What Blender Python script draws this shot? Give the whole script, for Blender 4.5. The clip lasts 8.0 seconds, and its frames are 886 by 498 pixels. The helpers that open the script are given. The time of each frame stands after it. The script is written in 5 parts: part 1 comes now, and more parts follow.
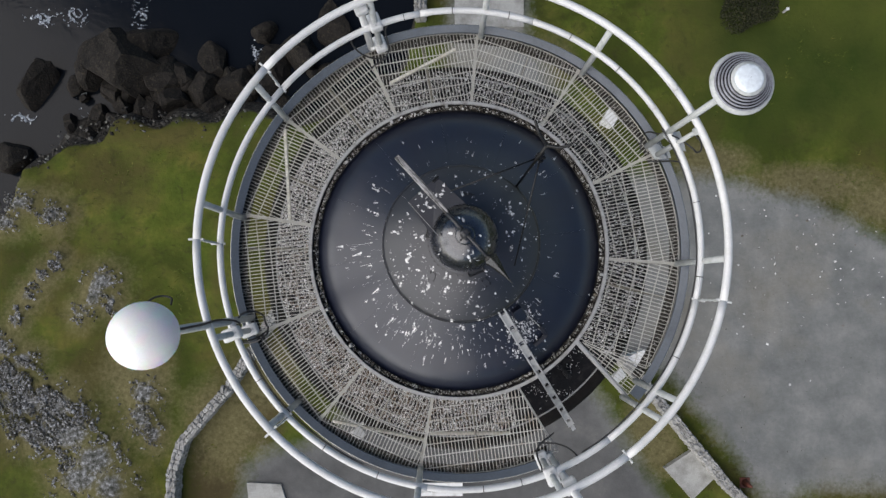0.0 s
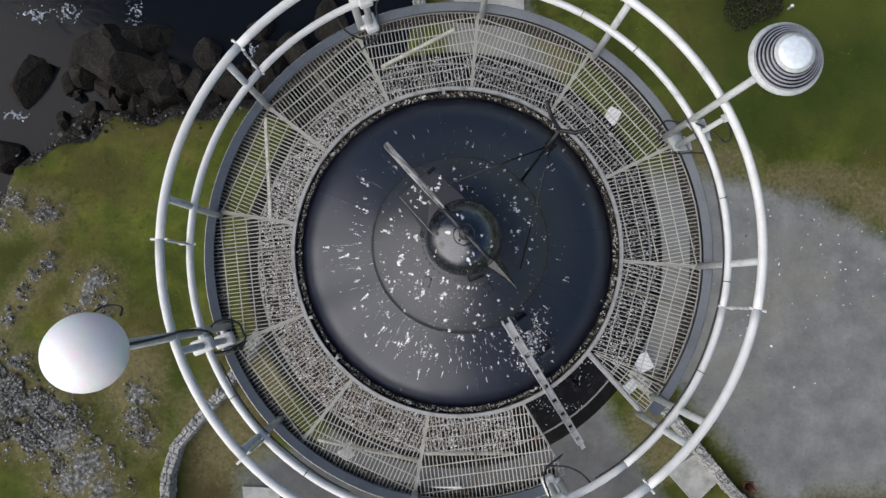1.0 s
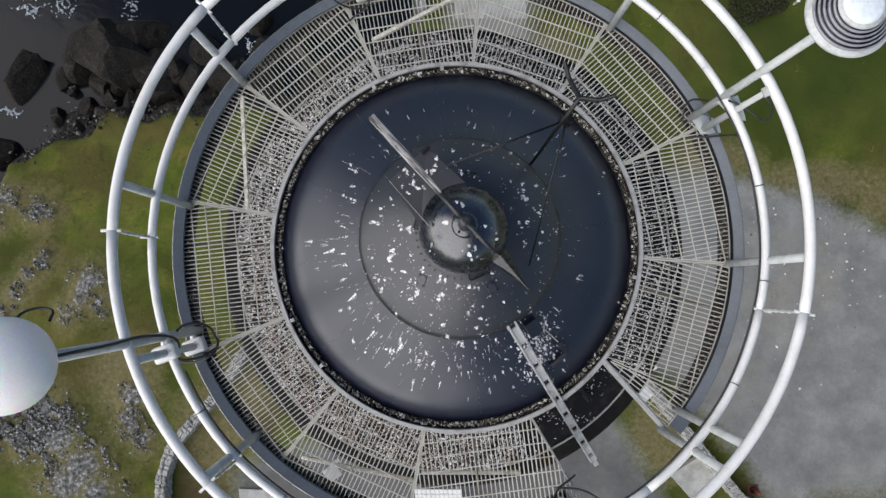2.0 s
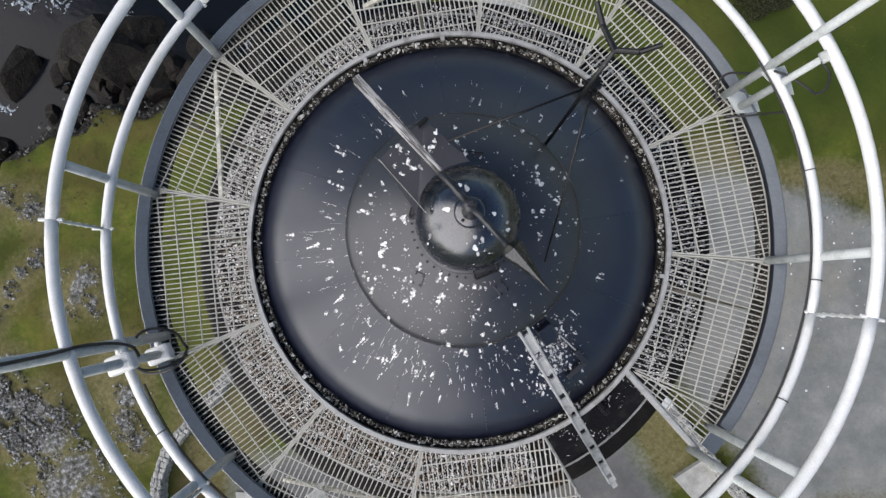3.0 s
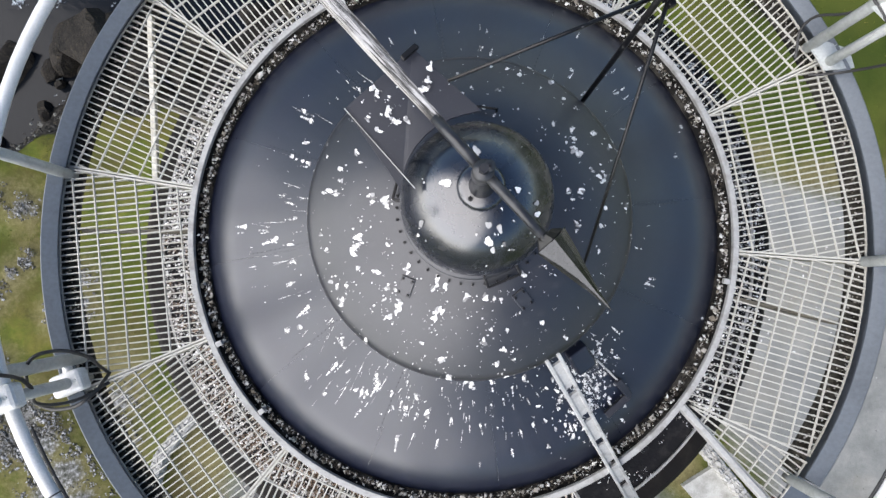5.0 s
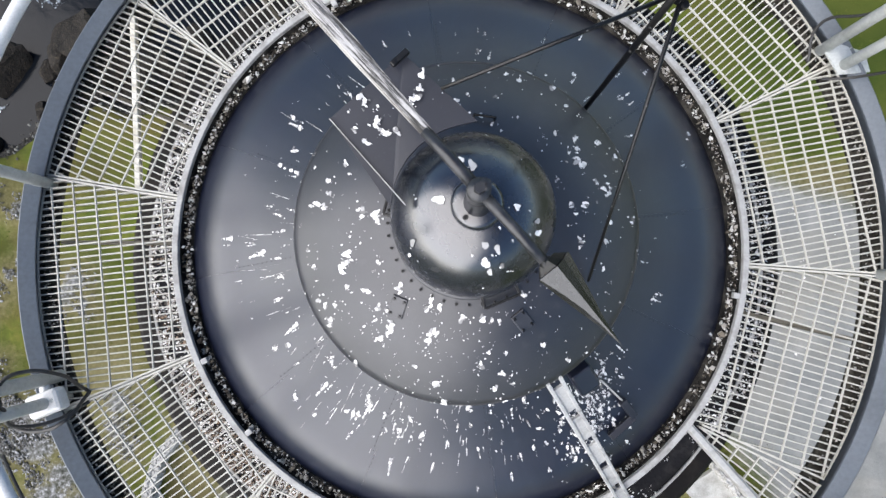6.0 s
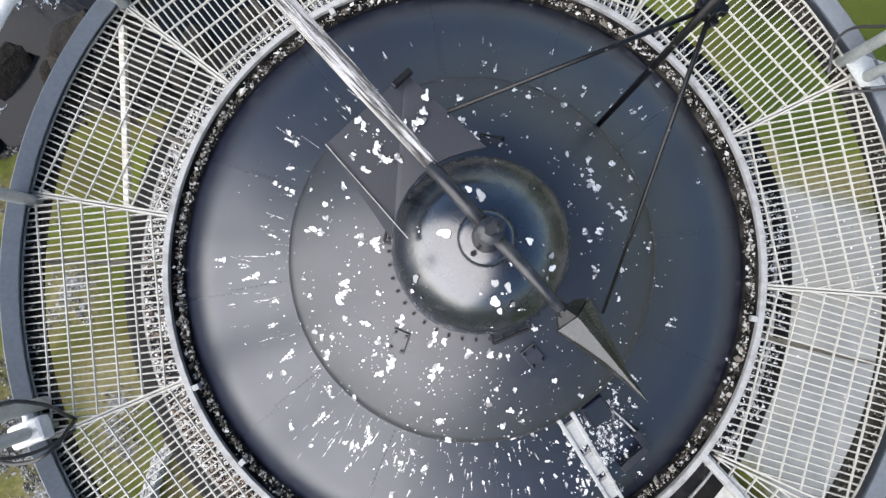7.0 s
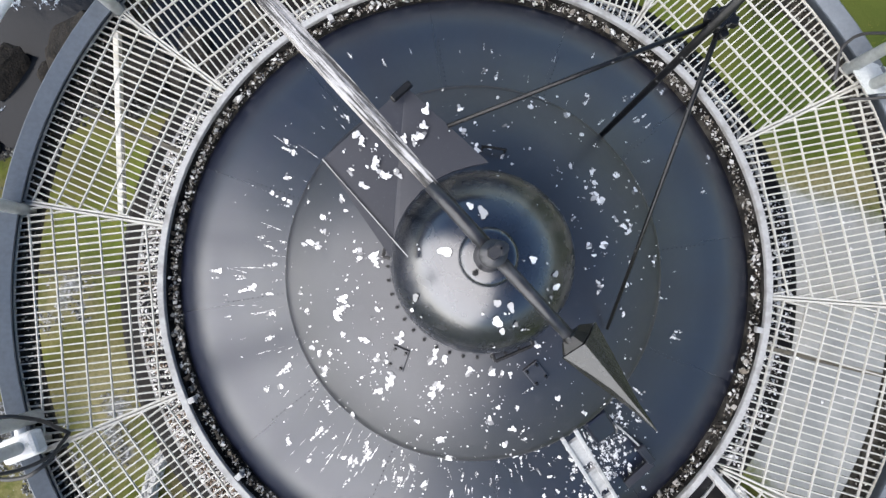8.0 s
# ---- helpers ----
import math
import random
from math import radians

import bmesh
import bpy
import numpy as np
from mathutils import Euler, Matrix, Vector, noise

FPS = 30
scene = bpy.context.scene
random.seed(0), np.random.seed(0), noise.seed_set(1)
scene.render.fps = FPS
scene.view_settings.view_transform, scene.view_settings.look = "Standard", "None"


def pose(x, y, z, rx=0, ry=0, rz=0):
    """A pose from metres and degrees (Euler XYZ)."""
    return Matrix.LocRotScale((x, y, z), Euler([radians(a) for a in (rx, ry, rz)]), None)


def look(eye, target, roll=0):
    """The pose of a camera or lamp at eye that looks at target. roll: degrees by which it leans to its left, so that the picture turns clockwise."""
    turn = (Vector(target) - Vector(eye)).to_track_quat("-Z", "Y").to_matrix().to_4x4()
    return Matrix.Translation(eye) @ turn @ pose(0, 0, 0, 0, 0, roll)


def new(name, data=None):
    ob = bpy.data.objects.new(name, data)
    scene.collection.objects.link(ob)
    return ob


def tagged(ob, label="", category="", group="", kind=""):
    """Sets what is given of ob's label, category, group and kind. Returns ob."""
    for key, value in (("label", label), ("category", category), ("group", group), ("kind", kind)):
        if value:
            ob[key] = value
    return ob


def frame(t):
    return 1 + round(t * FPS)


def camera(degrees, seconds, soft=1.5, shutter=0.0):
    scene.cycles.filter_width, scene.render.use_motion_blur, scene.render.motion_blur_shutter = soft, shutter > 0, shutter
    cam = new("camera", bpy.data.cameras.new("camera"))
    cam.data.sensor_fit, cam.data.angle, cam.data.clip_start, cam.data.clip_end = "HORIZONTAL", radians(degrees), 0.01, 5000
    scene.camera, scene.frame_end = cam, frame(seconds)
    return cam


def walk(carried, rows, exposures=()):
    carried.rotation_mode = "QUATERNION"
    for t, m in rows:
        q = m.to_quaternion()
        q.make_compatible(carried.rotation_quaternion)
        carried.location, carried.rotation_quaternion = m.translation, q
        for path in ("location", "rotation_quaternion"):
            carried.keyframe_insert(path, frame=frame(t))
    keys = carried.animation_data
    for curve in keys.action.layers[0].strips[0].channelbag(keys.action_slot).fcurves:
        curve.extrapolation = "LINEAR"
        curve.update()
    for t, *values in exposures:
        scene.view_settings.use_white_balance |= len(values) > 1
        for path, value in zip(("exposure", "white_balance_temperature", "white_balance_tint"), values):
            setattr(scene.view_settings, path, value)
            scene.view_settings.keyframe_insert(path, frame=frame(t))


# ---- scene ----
# A drone sinks over the lantern roof of a shore lighthouse, looking straight down.
cam = camera(73.0, 8.0, soft=1.45)
# seconds, place, then the small turns away from looking straight down
ROWS = [
    (0.0, -0.200, -0.412, 6.179, 3.74, -0.32, -0.00),
    (0.5, -0.196, -0.382, 5.877, 3.74, -0.35, 0.02),
    (1.0, -0.174, -0.362, 5.583, 3.73, -0.38, 0.05),
    (1.5, -0.157, -0.360, 5.280, 3.68, -0.37, 0.10),
    (3.0, -0.145, -0.360, 4.368, 3.66, -0.31, 0.17),
    (3.5, -0.145, -0.355, 4.084, 3.66, -0.27, 0.23),
    (4.0, -0.151, -0.346, 3.802, 3.68, -0.21, 0.26),
    (4.5, -0.142, -0.337, 3.527, 3.73, -0.18, 0.29),
    (6.0, -0.103, -0.243, 3.218, 3.77, -0.14, 0.30),
    (6.5, -0.112, -0.183, 3.122, 3.80, -0.13, 0.32),
    (7.0, -0.119, -0.129, 3.077, 3.79, -0.12, 0.32),
    (7.5, -0.120, -0.097, 3.055, 3.79, -0.13, 0.31),
    (8.0, -0.123, -0.076, 3.028, 3.82, -0.18, 0.30),
]
# the clip brightens as the roof fills the picture
EXPOSURES = [(t, stops - 0.04, 6880 - 20 * t, 13) for t, stops in ((0.0, 0.47), (1.0, 0.49), (1.7, 0.6), (3.0, 0.83), (4.0, 1.15), (4.5, 1.31), (6.0, 1.5), (8.0, 1.57))]
walk(cam, [(t, pose(x, y, z, rx, ry, rz)) for t, x, y, z, rx, ry, rz in ROWS], EXPOSURES)

# ---------- light ----------
SUN_AZ, SUN_EL = radians(214), radians(34)  # angle from +x, height
world = bpy.data.worlds.new("sky")
scene.world = world
world.use_nodes = True
wn = world.node_tree
sky = wn.nodes.new("ShaderNodeTexSky")
sky.sky_type, sky.sun_disc = "NISHITA", False
sky.sun_elevation, sky.sun_rotation = SUN_EL, radians(90) - SUN_AZ
sky.air_density, sky.dust_density, sky.ozone_density = 1.0, 0.2, 4.0
wn.links.new(sky.outputs[0], wn.nodes["Background"].inputs["Color"])
wn.nodes["Background"].inputs["Strength"].default_value = 0.072
sun_data = bpy.data.lights.new("sun", "SUN")
sun_data.energy, sun_data.angle, sun_data.color = 3.55, radians(105), (1.0, 0.985, 0.96)
sun = new("sun", sun_data)
toward = Vector((math.cos(SUN_EL) * math.cos(SUN_AZ), math.cos(SUN_EL) * math.sin(SUN_AZ), math.sin(SUN_EL)))
sun.matrix_world = look(toward * 60, (0, 0, 0))

# ---------- materials ----------


def shader(name, rough=0.6, metal=0.0):
    m = bpy.data.materials.new(name)
    m.use_nodes = True
    b = m.node_tree.nodes["Principled BSDF"]
    b.inputs["Roughness"].default_value, b.inputs["Metallic"].default_value = rough, metal
    return m, m.node_tree, b


def add(nt, kind, **sets):
    n = nt.nodes.new(kind)
    for key, value in sets.items():
        n.inputs[key.replace("_", " ")].default_value = value
    return n


def noise_of(nt, scale, detail=4.0, rough=0.55, coords=None, distort=0.0):
    n = add(nt, "ShaderNodeTexNoise", Scale=scale, Detail=detail, Roughness=rough, Distortion=distort)
    if coords is None:
        coords = nt.nodes.new("ShaderNodeTexCoord").outputs["Object"]
    nt.links.new(coords, n.inputs["Vector"])
    return n.outputs["Fac"]


def ramp(nt, fac, stops):
    r = nt.nodes.new("ShaderNodeValToRGB")
    while len(r.color_ramp.elements) < len(stops):
        r.color_ramp.elements.new(0.5)
    for e, (at_, col) in zip(r.color_ramp.elements, stops):
        e.position = at_
        e.color = (*col, 1) if len(col) == 3 else col
    nt.links.new(fac, r.inputs[0])
    return r.outputs[0]


def mix(nt, fac, a, b, mode="MIX"):
    n = nt.nodes.new("ShaderNodeMix")
    n.data_type, n.blend_type = "RGBA", mode
    for sock, v in ((n.inputs[0], fac), (n.inputs[6], a), (n.inputs[7], b)):
        if isinstance(v, (int, float)):
            sock.default_value = v
        elif isinstance(v, tuple):
            sock.default_value = (*v, 1)
        else:
            nt.links.new(v, sock)
    return n.outputs[2]


def bump(nt, b, height, strength, dist=0.01):
    n = add(nt, "ShaderNodeBump", Strength=strength, Distance=dist)
    nt.links.new(height, n.inputs["Height"])
    nt.links.new(n.outputs[0], b.inputs["Normal"])


def worn(name, base, stain, rough=0.5, metal=0.0, fine=60.0, broad=5.0, amount=(0.5, 0.72), relief=0.15, dist=0.004, per_object=0.0):
    """A surface of one colour, with a fine grain and broader stains."""
    m, nt, b = shader(name, rough, metal)
    broad_n, fine_n = noise_of(nt, broad, 6), noise_of(nt, fine, 3)
    mask = ramp(nt, broad_n, [(amount[0], (0, 0, 0)), (amount[1], (1, 1, 1))])
    col = mix(nt, mask, base, stain)
    col = mix(nt, 0.35, col, ramp(nt, fine_n, [(0.3, (0.62, 0.62, 0.62)), (0.7, (1.25, 1.25, 1.25))]), "MULTIPLY")
    if per_object:
        info = nt.nodes.new("ShaderNodeObjectInfo")
        col = mix(nt, 1.0, col, ramp(nt, info.outputs["Random"], [(0, (1 - per_object,) * 3), (1, (1 + per_object,) * 3)]), "MULTIPLY")
    nt.links.new(col, b.inputs["Base Color"])
    rr_ = ramp(nt, broad_n, [(0.3, (rough * 0.8,) * 3), (0.7, (min(1, rough * 1.2),) * 3)])
    nt.links.new(rr_, b.inputs["Roughness"])
    bump(nt, b, fine_n, relief, dist)
    return m


def islands(name, stops, rough=0.85):
    """Small loose pieces in one mesh, each with a colour of its own."""
    m, nt, b = shader(name, rough)
    geo = nt.nodes.new("ShaderNodeNewGeometry")
    col = ramp(nt, geo.outputs["Random Per Island"], stops)
    col = mix(nt, 0.4, col, ramp(nt, noise_of(nt, 40, 3), [(0.3, (0.6, 0.6, 0.6)), (0.7, (1.2, 1.2, 1.2))]), "MULTIPLY")
    nt.links.new(col, b.inputs["Base Color"])
    b.inputs["Specular IOR Level"].default_value = 0.2
    return m


def roof_paint(name, rough, dark, dusty, film, ior=1.5, coat=0.0, coat_rough=0.1, radial=False, relief=0.1):
    m, nt, b = shader(name, rough)
    broad, fine, grit = noise_of(nt, 2.2, 6), noise_of(nt, 18, 5), noise_of(nt, 220, 2)
    if radial:  # washed streaks that run down each panel
        turn = nt.nodes.new("ShaderNodeMapping")
        turn.inputs["Scale"].default_value = (1.6, 26, 1)
        nt.links.new(nt.nodes.new("ShaderNodeTexCoord").outputs["Object"], turn.inputs["Vector"])
        info = nt.nodes.new("ShaderNodeObjectInfo")
        nt.links.new(info.outputs["Location"], turn.inputs["Location"])
        broad = mix(nt, 0.55, broad, noise_of(nt, 1.6, 5, 0.6, turn.outputs[0]))
    dust = ramp(nt, broad, [(0.38, (0, 0, 0)), (0.72, (1, 1, 1))])
    col = mix(nt, dust, dark, dusty)
    col = mix(nt, ramp(nt, fine, [(0.6, (0, 0, 0)), (0.8, (0.5, 0.5, 0.5))]), col, film)
    col = mix(nt, ramp(nt, noise_of(nt, 130, 3, 0.7), [(0.64, (0, 0, 0)), (0.74, (0.3, 0.3, 0.3))]), col, (0.1, 0.1, 0.11))
    nt.links.new(col, b.inputs["Base Color"])
    nt.links.new(ramp(nt, mix(nt, 0.5, broad, fine), [(0.3, (rough * 0.8,) * 3), (0.7, (rough * 1.25,) * 3)]), b.inputs["Roughness"])
    b.inputs["IOR"].default_value = ior
    b.inputs["Coat Weight"].default_value, b.inputs["Coat Roughness"].default_value = coat, coat_rough
    bump(nt, b, mix(nt, 0.4, fine, grit), relief, 0.003)
    return m


def streaked(name, dark, pale, angle):
    """Droppings that have run along a part which lies at this angle."""
    m, nt, b = shader(name, 0.75)
    turn, pull = nt.nodes.new("ShaderNodeMapping"), nt.nodes.new("ShaderNodeMapping")
    turn.inputs["Rotation"].default_value = (0, 0, -radians(angle))
    pull.inputs["Scale"].default_value = (7, 130, 60)
    nt.links.new(nt.nodes.new("ShaderNodeTexCoord").outputs["Object"], turn.inputs["Vector"])
    nt.links.new(turn.outputs[0], pull.inputs["Vector"])
    run, fine = noise_of(nt, 1.0, 6, 0.65, pull.outputs[0]), noise_of(nt, 110, 3)
    col = mix(nt, ramp(nt, run, [(0.44, (0, 0, 0)), (0.56, (1, 1, 1))]), dark, pale)
    col = mix(nt, 0.4, col, ramp(nt, fine, [(0.3, (0.5, 0.5, 0.5)), (0.7, (1.2, 1.2, 1.2))]), "MULTIPLY")
    nt.links.new(col, b.inputs["Base Color"])
    bump(nt, b, run, 0.4, 0.004)
    return m


def rock_paint(name, dark, light, lichen, scale=3.0):
    m, nt, b = shader(name, 0.85)
    a, f = noise_of(nt, scale, 8, 0.65), noise_of(nt, scale * 7, 6, 0.6)
    col = ramp(nt, a, [(0.3, dark), (0.55, light), (0.72, dark), (0.85, light)])
    col = mix(nt, ramp(nt, f, [(0.55, (0, 0, 0)), (0.68, (1, 1, 1))]), col, lichen)
    nt.links.new(col, b.inputs["Base Color"])
    b.inputs["Specular IOR Level"].default_value = 0.15
    bump(nt, b, mix(nt, 0.5, a, f), 1.0, 0.12)
    return m


def ground_paint():
    """Turf, bare soil, rock and yard, mixed by zones that are laid into the sheet."""
    m, nt, b = shader("turf_soil_and_yard", 0.9)
    b.inputs["Specular IOR Level"].default_value = 0.12
    big, mid, fine = noise_of(nt, 0.22, 5), noise_of(nt, 1.1, 8, 0.62), noise_of(nt, 9, 6, 0.65)
    turf = ramp(nt, mid, [(0.3, (0.05, 0.07, 0.011)), (0.48, (0.082, 0.1, 0.016)), (0.62, (0.122, 0.126, 0.025)), (0.78, (0.14, 0.115, 0.04))])
    turf = mix(nt, ramp(nt, big, [(0.42, (0, 0, 0)), (0.65, (0.75, 0.75, 0.75))]), turf, (0.056, 0.085, 0.011))
    turf = mix(nt, 0.55, turf, ramp(nt, fine, [(0.25, (0.62, 0.62, 0.62)), (0.75, (1.3, 1.3, 1.3))]), "MULTIPLY")
    turf = mix(nt, ramp(nt, noise_of(nt, 0.55, 6, 0.62), [(0.5, (0, 0, 0)), (0.68, (0.65, 0.65, 0.65))]), turf, (0.11, 0.096, 0.024))
    turf = mix(nt, ramp(nt, noise_of(nt, 0.75, 5, 0.6, distort=0.4), [(0.55, (0, 0, 0)), (0.72, (0.7, 0.7, 0.7))]), turf, (0.044, 0.066, 0.009))
    turf = mix(nt, ramp(nt, noise_of(nt, 0.42, 6, 0.6, distort=0.5), [(0.42, (0, 0, 0)), (0.58, (0.85, 0.85, 0.85))]), turf, (0.036, 0.047, 0.008))
    turf = mix(nt, ramp(nt, noise_of(nt, 0.31, 7, 0.66, distort=0.3), [(0.48, (0, 0, 0)), (0.62, (0.75, 0.75, 0.75))]), turf, (0.072, 0.06, 0.02))
    turf = mix(nt, ramp(nt, noise_of(nt, 2.6, 7, 0.7, distort=0.6), [(0.54, (0, 0, 0)), (0.66, (0.6, 0.6, 0.6))]), turf, (0.034, 0.036, 0.012))
    lush = nt.nodes.new("ShaderNodeAttribute")
    lush.attribute_name = "lush"
    deep = ramp(nt, noise_of(nt, 0.35, 4), [(0.4, (0.027, 0.046, 0.007)), (0.6, (0.052, 0.068, 0.012))])
    turf = mix(nt, ramp(nt, lush.outputs["Fac"], [(0.0, (0, 0, 0)), (1.0, (0.85, 0.85, 0.85))]), turf, deep)
    soil = ramp(nt, fine, [(0.3, (0.08, 0.072, 0.03)), (0.6, (0.14, 0.125, 0.06)), (0.8, (0.2, 0.18, 0.11))])
    rock = ramp(nt, fine, [(0.36, (0.03, 0.034, 0.026)), (0.48, (0.1, 0.1, 0.09)), (0.56, (0.16, 0.162, 0.16)), (0.64, (0.34, 0.345, 0.34))])
    yard = ramp(nt, mid, [(0.3, (0.132, 0.138, 0.133)), (0.5, (0.178, 0.184, 0.176)), (0.7, (0.24, 0.242, 0.228))])
    yard = mix(nt, ramp(nt, noise_of(nt, 0.3, 6, 0.6), [(0.5, (0, 0, 0)), (0.7, (0.6, 0.6, 0.6))]), yard, (0.25, 0.232, 0.19))
    yard = mix(nt, ramp(nt, noise_of(nt, 0.6, 5, 0.6), [(0.6, (0, 0, 0)), (0.75, (0.6, 0.6, 0.6))]), yard, (0.12, 0.118, 0.1))
    yard = mix(nt, 0.45, yard, ramp(nt, fine, [(0.3, (0.84, 0.84, 0.84)), (0.7, (1.12, 1.12, 1.12))]), "MULTIPLY")
    tar = nt.nodes.new("ShaderNodeAttribute")
    tar.attribute_name = "asphalt"
    yard = mix(nt, tar.outputs["Fac"], yard, ramp(nt, mid, [(0.3, (0.075, 0.075, 0.074)), (0.6, (0.115, 0.115, 0.112)), (0.75, (0.16, 0.155, 0.145))]))
    shore = ramp(nt, fine, [(0.35, (0.008, 0.008, 0.008)), (0.5, (0.025, 0.023, 0.02)), (0.65, (0.07, 0.065, 0.055))])
    col = turf
    mud = ramp(nt, mid, [(0.3, (0.04, 0.034, 0.016)), (0.55, (0.07, 0.056, 0.025)), (0.75, (0.06, 0.066, 0.014))])
    for name, other, lo, hi in (("mud", mud, 0.3, 0.7), ("soil", soil, 0.25, 0.75), ("rock", rock, 0.6, 0.85), ("yard", yard, 0.3, 0.7), ("shore", shore, 0.42, 0.58)):
        attr = nt.nodes.new("ShaderNodeAttribute")
        attr.attribute_name = name
        sum_ = nt.nodes.new("ShaderNodeMath")
        sum_.operation = "MULTIPLY_ADD"
        nt.links.new(mix(nt, 0.5, mid, fine), sum_.inputs[0])
        sum_.inputs[1].default_value = 0.9
        off = nt.nodes.new("ShaderNodeMath")
        off.operation = "ADD"
        nt.links.new(attr.outputs["Fac"], sum_.inputs[2])
        nt.links.new(sum_.outputs[0], off.inputs[0])
        off.inputs[1].default_value = -0.45
        col = mix(nt, ramp(nt, off.outputs[0], [(lo, (0, 0, 0)), (hi, (1, 1, 1))]), col, other)
    nt.links.new(col, b.inputs["Base Color"])
    bump(nt, b, mix(nt, 0.5, mid, fine), 0.5, 0.12)
    return m


def sea_paint():
    m, nt, b = shader("dark_sea_water", 0.12)
    b.inputs["IOR"].default_value = 1.33
    swell, rip = noise_of(nt, 0.9, 6, 0.6, distort=0.6), noise_of(nt, 6, 4)
    foam = noise_of(nt, 1.7, 9, 0.7, distort=1.2)
    col = mix(nt, ramp(nt, foam, [(0.69, (0, 0, 0)), (0.8, (0.7, 0.7, 0.7))]), (0.005, 0.0065, 0.009), (0.4, 0.43, 0.45))
    b.inputs["Specular IOR Level"].default_value = 0.3
    nt.links.new(col, b.inputs["Base Color"])
    bump(nt, b, mix(nt, 0.3, swell, rip), 0.12, 0.2)
    return m


# blue in the roof and ball base colours stands for sky reflected in them
M_ROOF = roof_paint("satin_black_roof_paint", 0.35, (0.0017, 0.0038, 0.013), (0.0058, 0.009, 0.0215), (0.0138, 0.0175, 0.031), 1.68, radial=True)
M_DOME = roof_paint("dusty_black_dome_paint", 0.4, (0.007, 0.009, 0.014), (0.019, 0.02, 0.026), (0.041, 0.041, 0.047), 1.66, relief=0.3)
M_PLATE = roof_paint("dull_black_plate_paint", 0.45, (0.009, 0.0105, 0.017), (0.018, 0.02, 0.028), (0.038, 0.04, 0.048), 1.5)
M_BALL = roof_paint("polished_black_ball_paint", 0.26, (0.002, 0.004, 0.01), (0.006, 0.008, 0.014), (0.03, 0.031, 0.035), 1.95)
M_VANE = worn("dark_bronze_green_metal", (0.014, 0.015, 0.018), (0.05, 0.052, 0.056), 0.36, 0.0, 90, 14)
M_SOILED = streaked("bird_soiled_metal", (0.04, 0.038, 0.035), (0.46, 0.45, 0.435), 133.5)
M_TAIL = streaked("dark_soiled_metal", (0.03, 0.029, 0.028), (0.36, 0.35, 0.34), 133.5)
M_MAST = worn("weathered_black_steel", (0.003, 0.003, 0.0035), (0.1, 0.1, 0.1), 0.36, 0.0, 120, 60, (0.64, 0.72))
M_MAST.node_tree.nodes["Principled BSDF"].inputs["Specular IOR Level"].default_value = 0.4
M_HEAD = worn("satin_dark_sheet_metal", (0.012, 0.0125, 0.014), (0.035, 0.035, 0.038), 0.2, 0.0, 90, 16, (0.5, 0.75), 0.06)
M_WHITE = worn("white_gloss_rail_paint", (0.65, 0.655, 0.645), (0.54, 0.54, 0.5), 0.42, 0, 160, 7, (0.5, 0.8), 0.1)
M_GRATE = worn("white_painted_grating", (0.49, 0.48, 0.43), (0.33, 0.3, 0.245), 0.55, 0, 90, 7, (0.55, 0.8))
M_RING = worn("soiled_white_ring_paint", (0.36, 0.36, 0.35), (0.2, 0.195, 0.18), 0.6, 0, 60, 9, (0.5, 0.72))
M_KERB = worn("grey_blue_kerb_paint", (0.095, 0.112, 0.132), (0.07, 0.083, 0.098), 0.36, 0, 50, 3.5)
M_BRACKET = worn("pale_grey_bracket_paint", (0.46, 0.48, 0.47), (0.32, 0.34, 0.32), 0.5, 0, 60, 10)
M_RADOME = worn("white_radome_plastic", (0.95, 0.95, 0.95), (0.93, 0.93, 0.93), 0.5, 0, 300, 4, (0.6, 0.9), 0.0)
for socket_name, amount in (("Subsurface Weight", 0.7), ("Subsurface Scale", 0.12)):
    M_RADOME.node_tree.nodes["Principled BSDF"].inputs[socket_name].default_value = amount
M_DISC = worn("grey_louvre_metal", (0.3, 0.31, 0.34), (0.18, 0.18, 0.2), 0.4, 0.2, 60, 12)
M_GLASS_CAP = worn("pale_blue_white_cap", (0.7, 0.76, 0.8), (0.6, 0.66, 0.7), 0.25, 0, 30, 8, (0.6, 0.9), 0.02)
M_CABLE = worn("black_cable_rubber", (0.02, 0.02, 0.02), (0.05, 0.05, 0.05), 0.6, 0)
M_DECK = worn("dark_stained_deck", (0.011, 0.011, 0.0125), (0.036, 0.034, 0.034), 0.75, 0, 45, 9, (0.5, 0.75), 0.4, 0.01)
M_FASCIA = worn("dark_brown_coping", (0.008, 0.007, 0.0065), (0.02, 0.0175, 0.015), 0.7, 0, 40, 5)
M_JOIST = worn("dull_joist_paint", (0.2, 0.185, 0.15), (0.1, 0.09, 0.07), 0.8, 0, 60, 8)
M_LADDER = worn("pale_ladder_metal", (0.44, 0.44, 0.435), (0.22, 0.215, 0.21), 0.5, 0.1, 80, 12, (0.5, 0.75))
# near-black colour for the shadow line at the dome's step
M_STEP_SHADOW = worn("black_step_shadow", (0.003, 0.003, 0.003), (0.008, 0.008, 0.008), 0.9)
M_STEP_SHADOW.node_tree.nodes["Principled BSDF"].inputs["Specular IOR Level"].default_value = 0.05
M_DIRT = worn("brown_ledge_dirt", (0.045, 0.043, 0.038), (0.105, 0.098, 0.084), 0.9, 0, 70, 14, (0.4, 0.65), 0.5, 0.01)
M_STRUT = worn("cream_strut_paint", (0.68, 0.655, 0.57), (0.45, 0.41, 0.32), 0.6, 0, 90, 12, (0.45, 0.7))
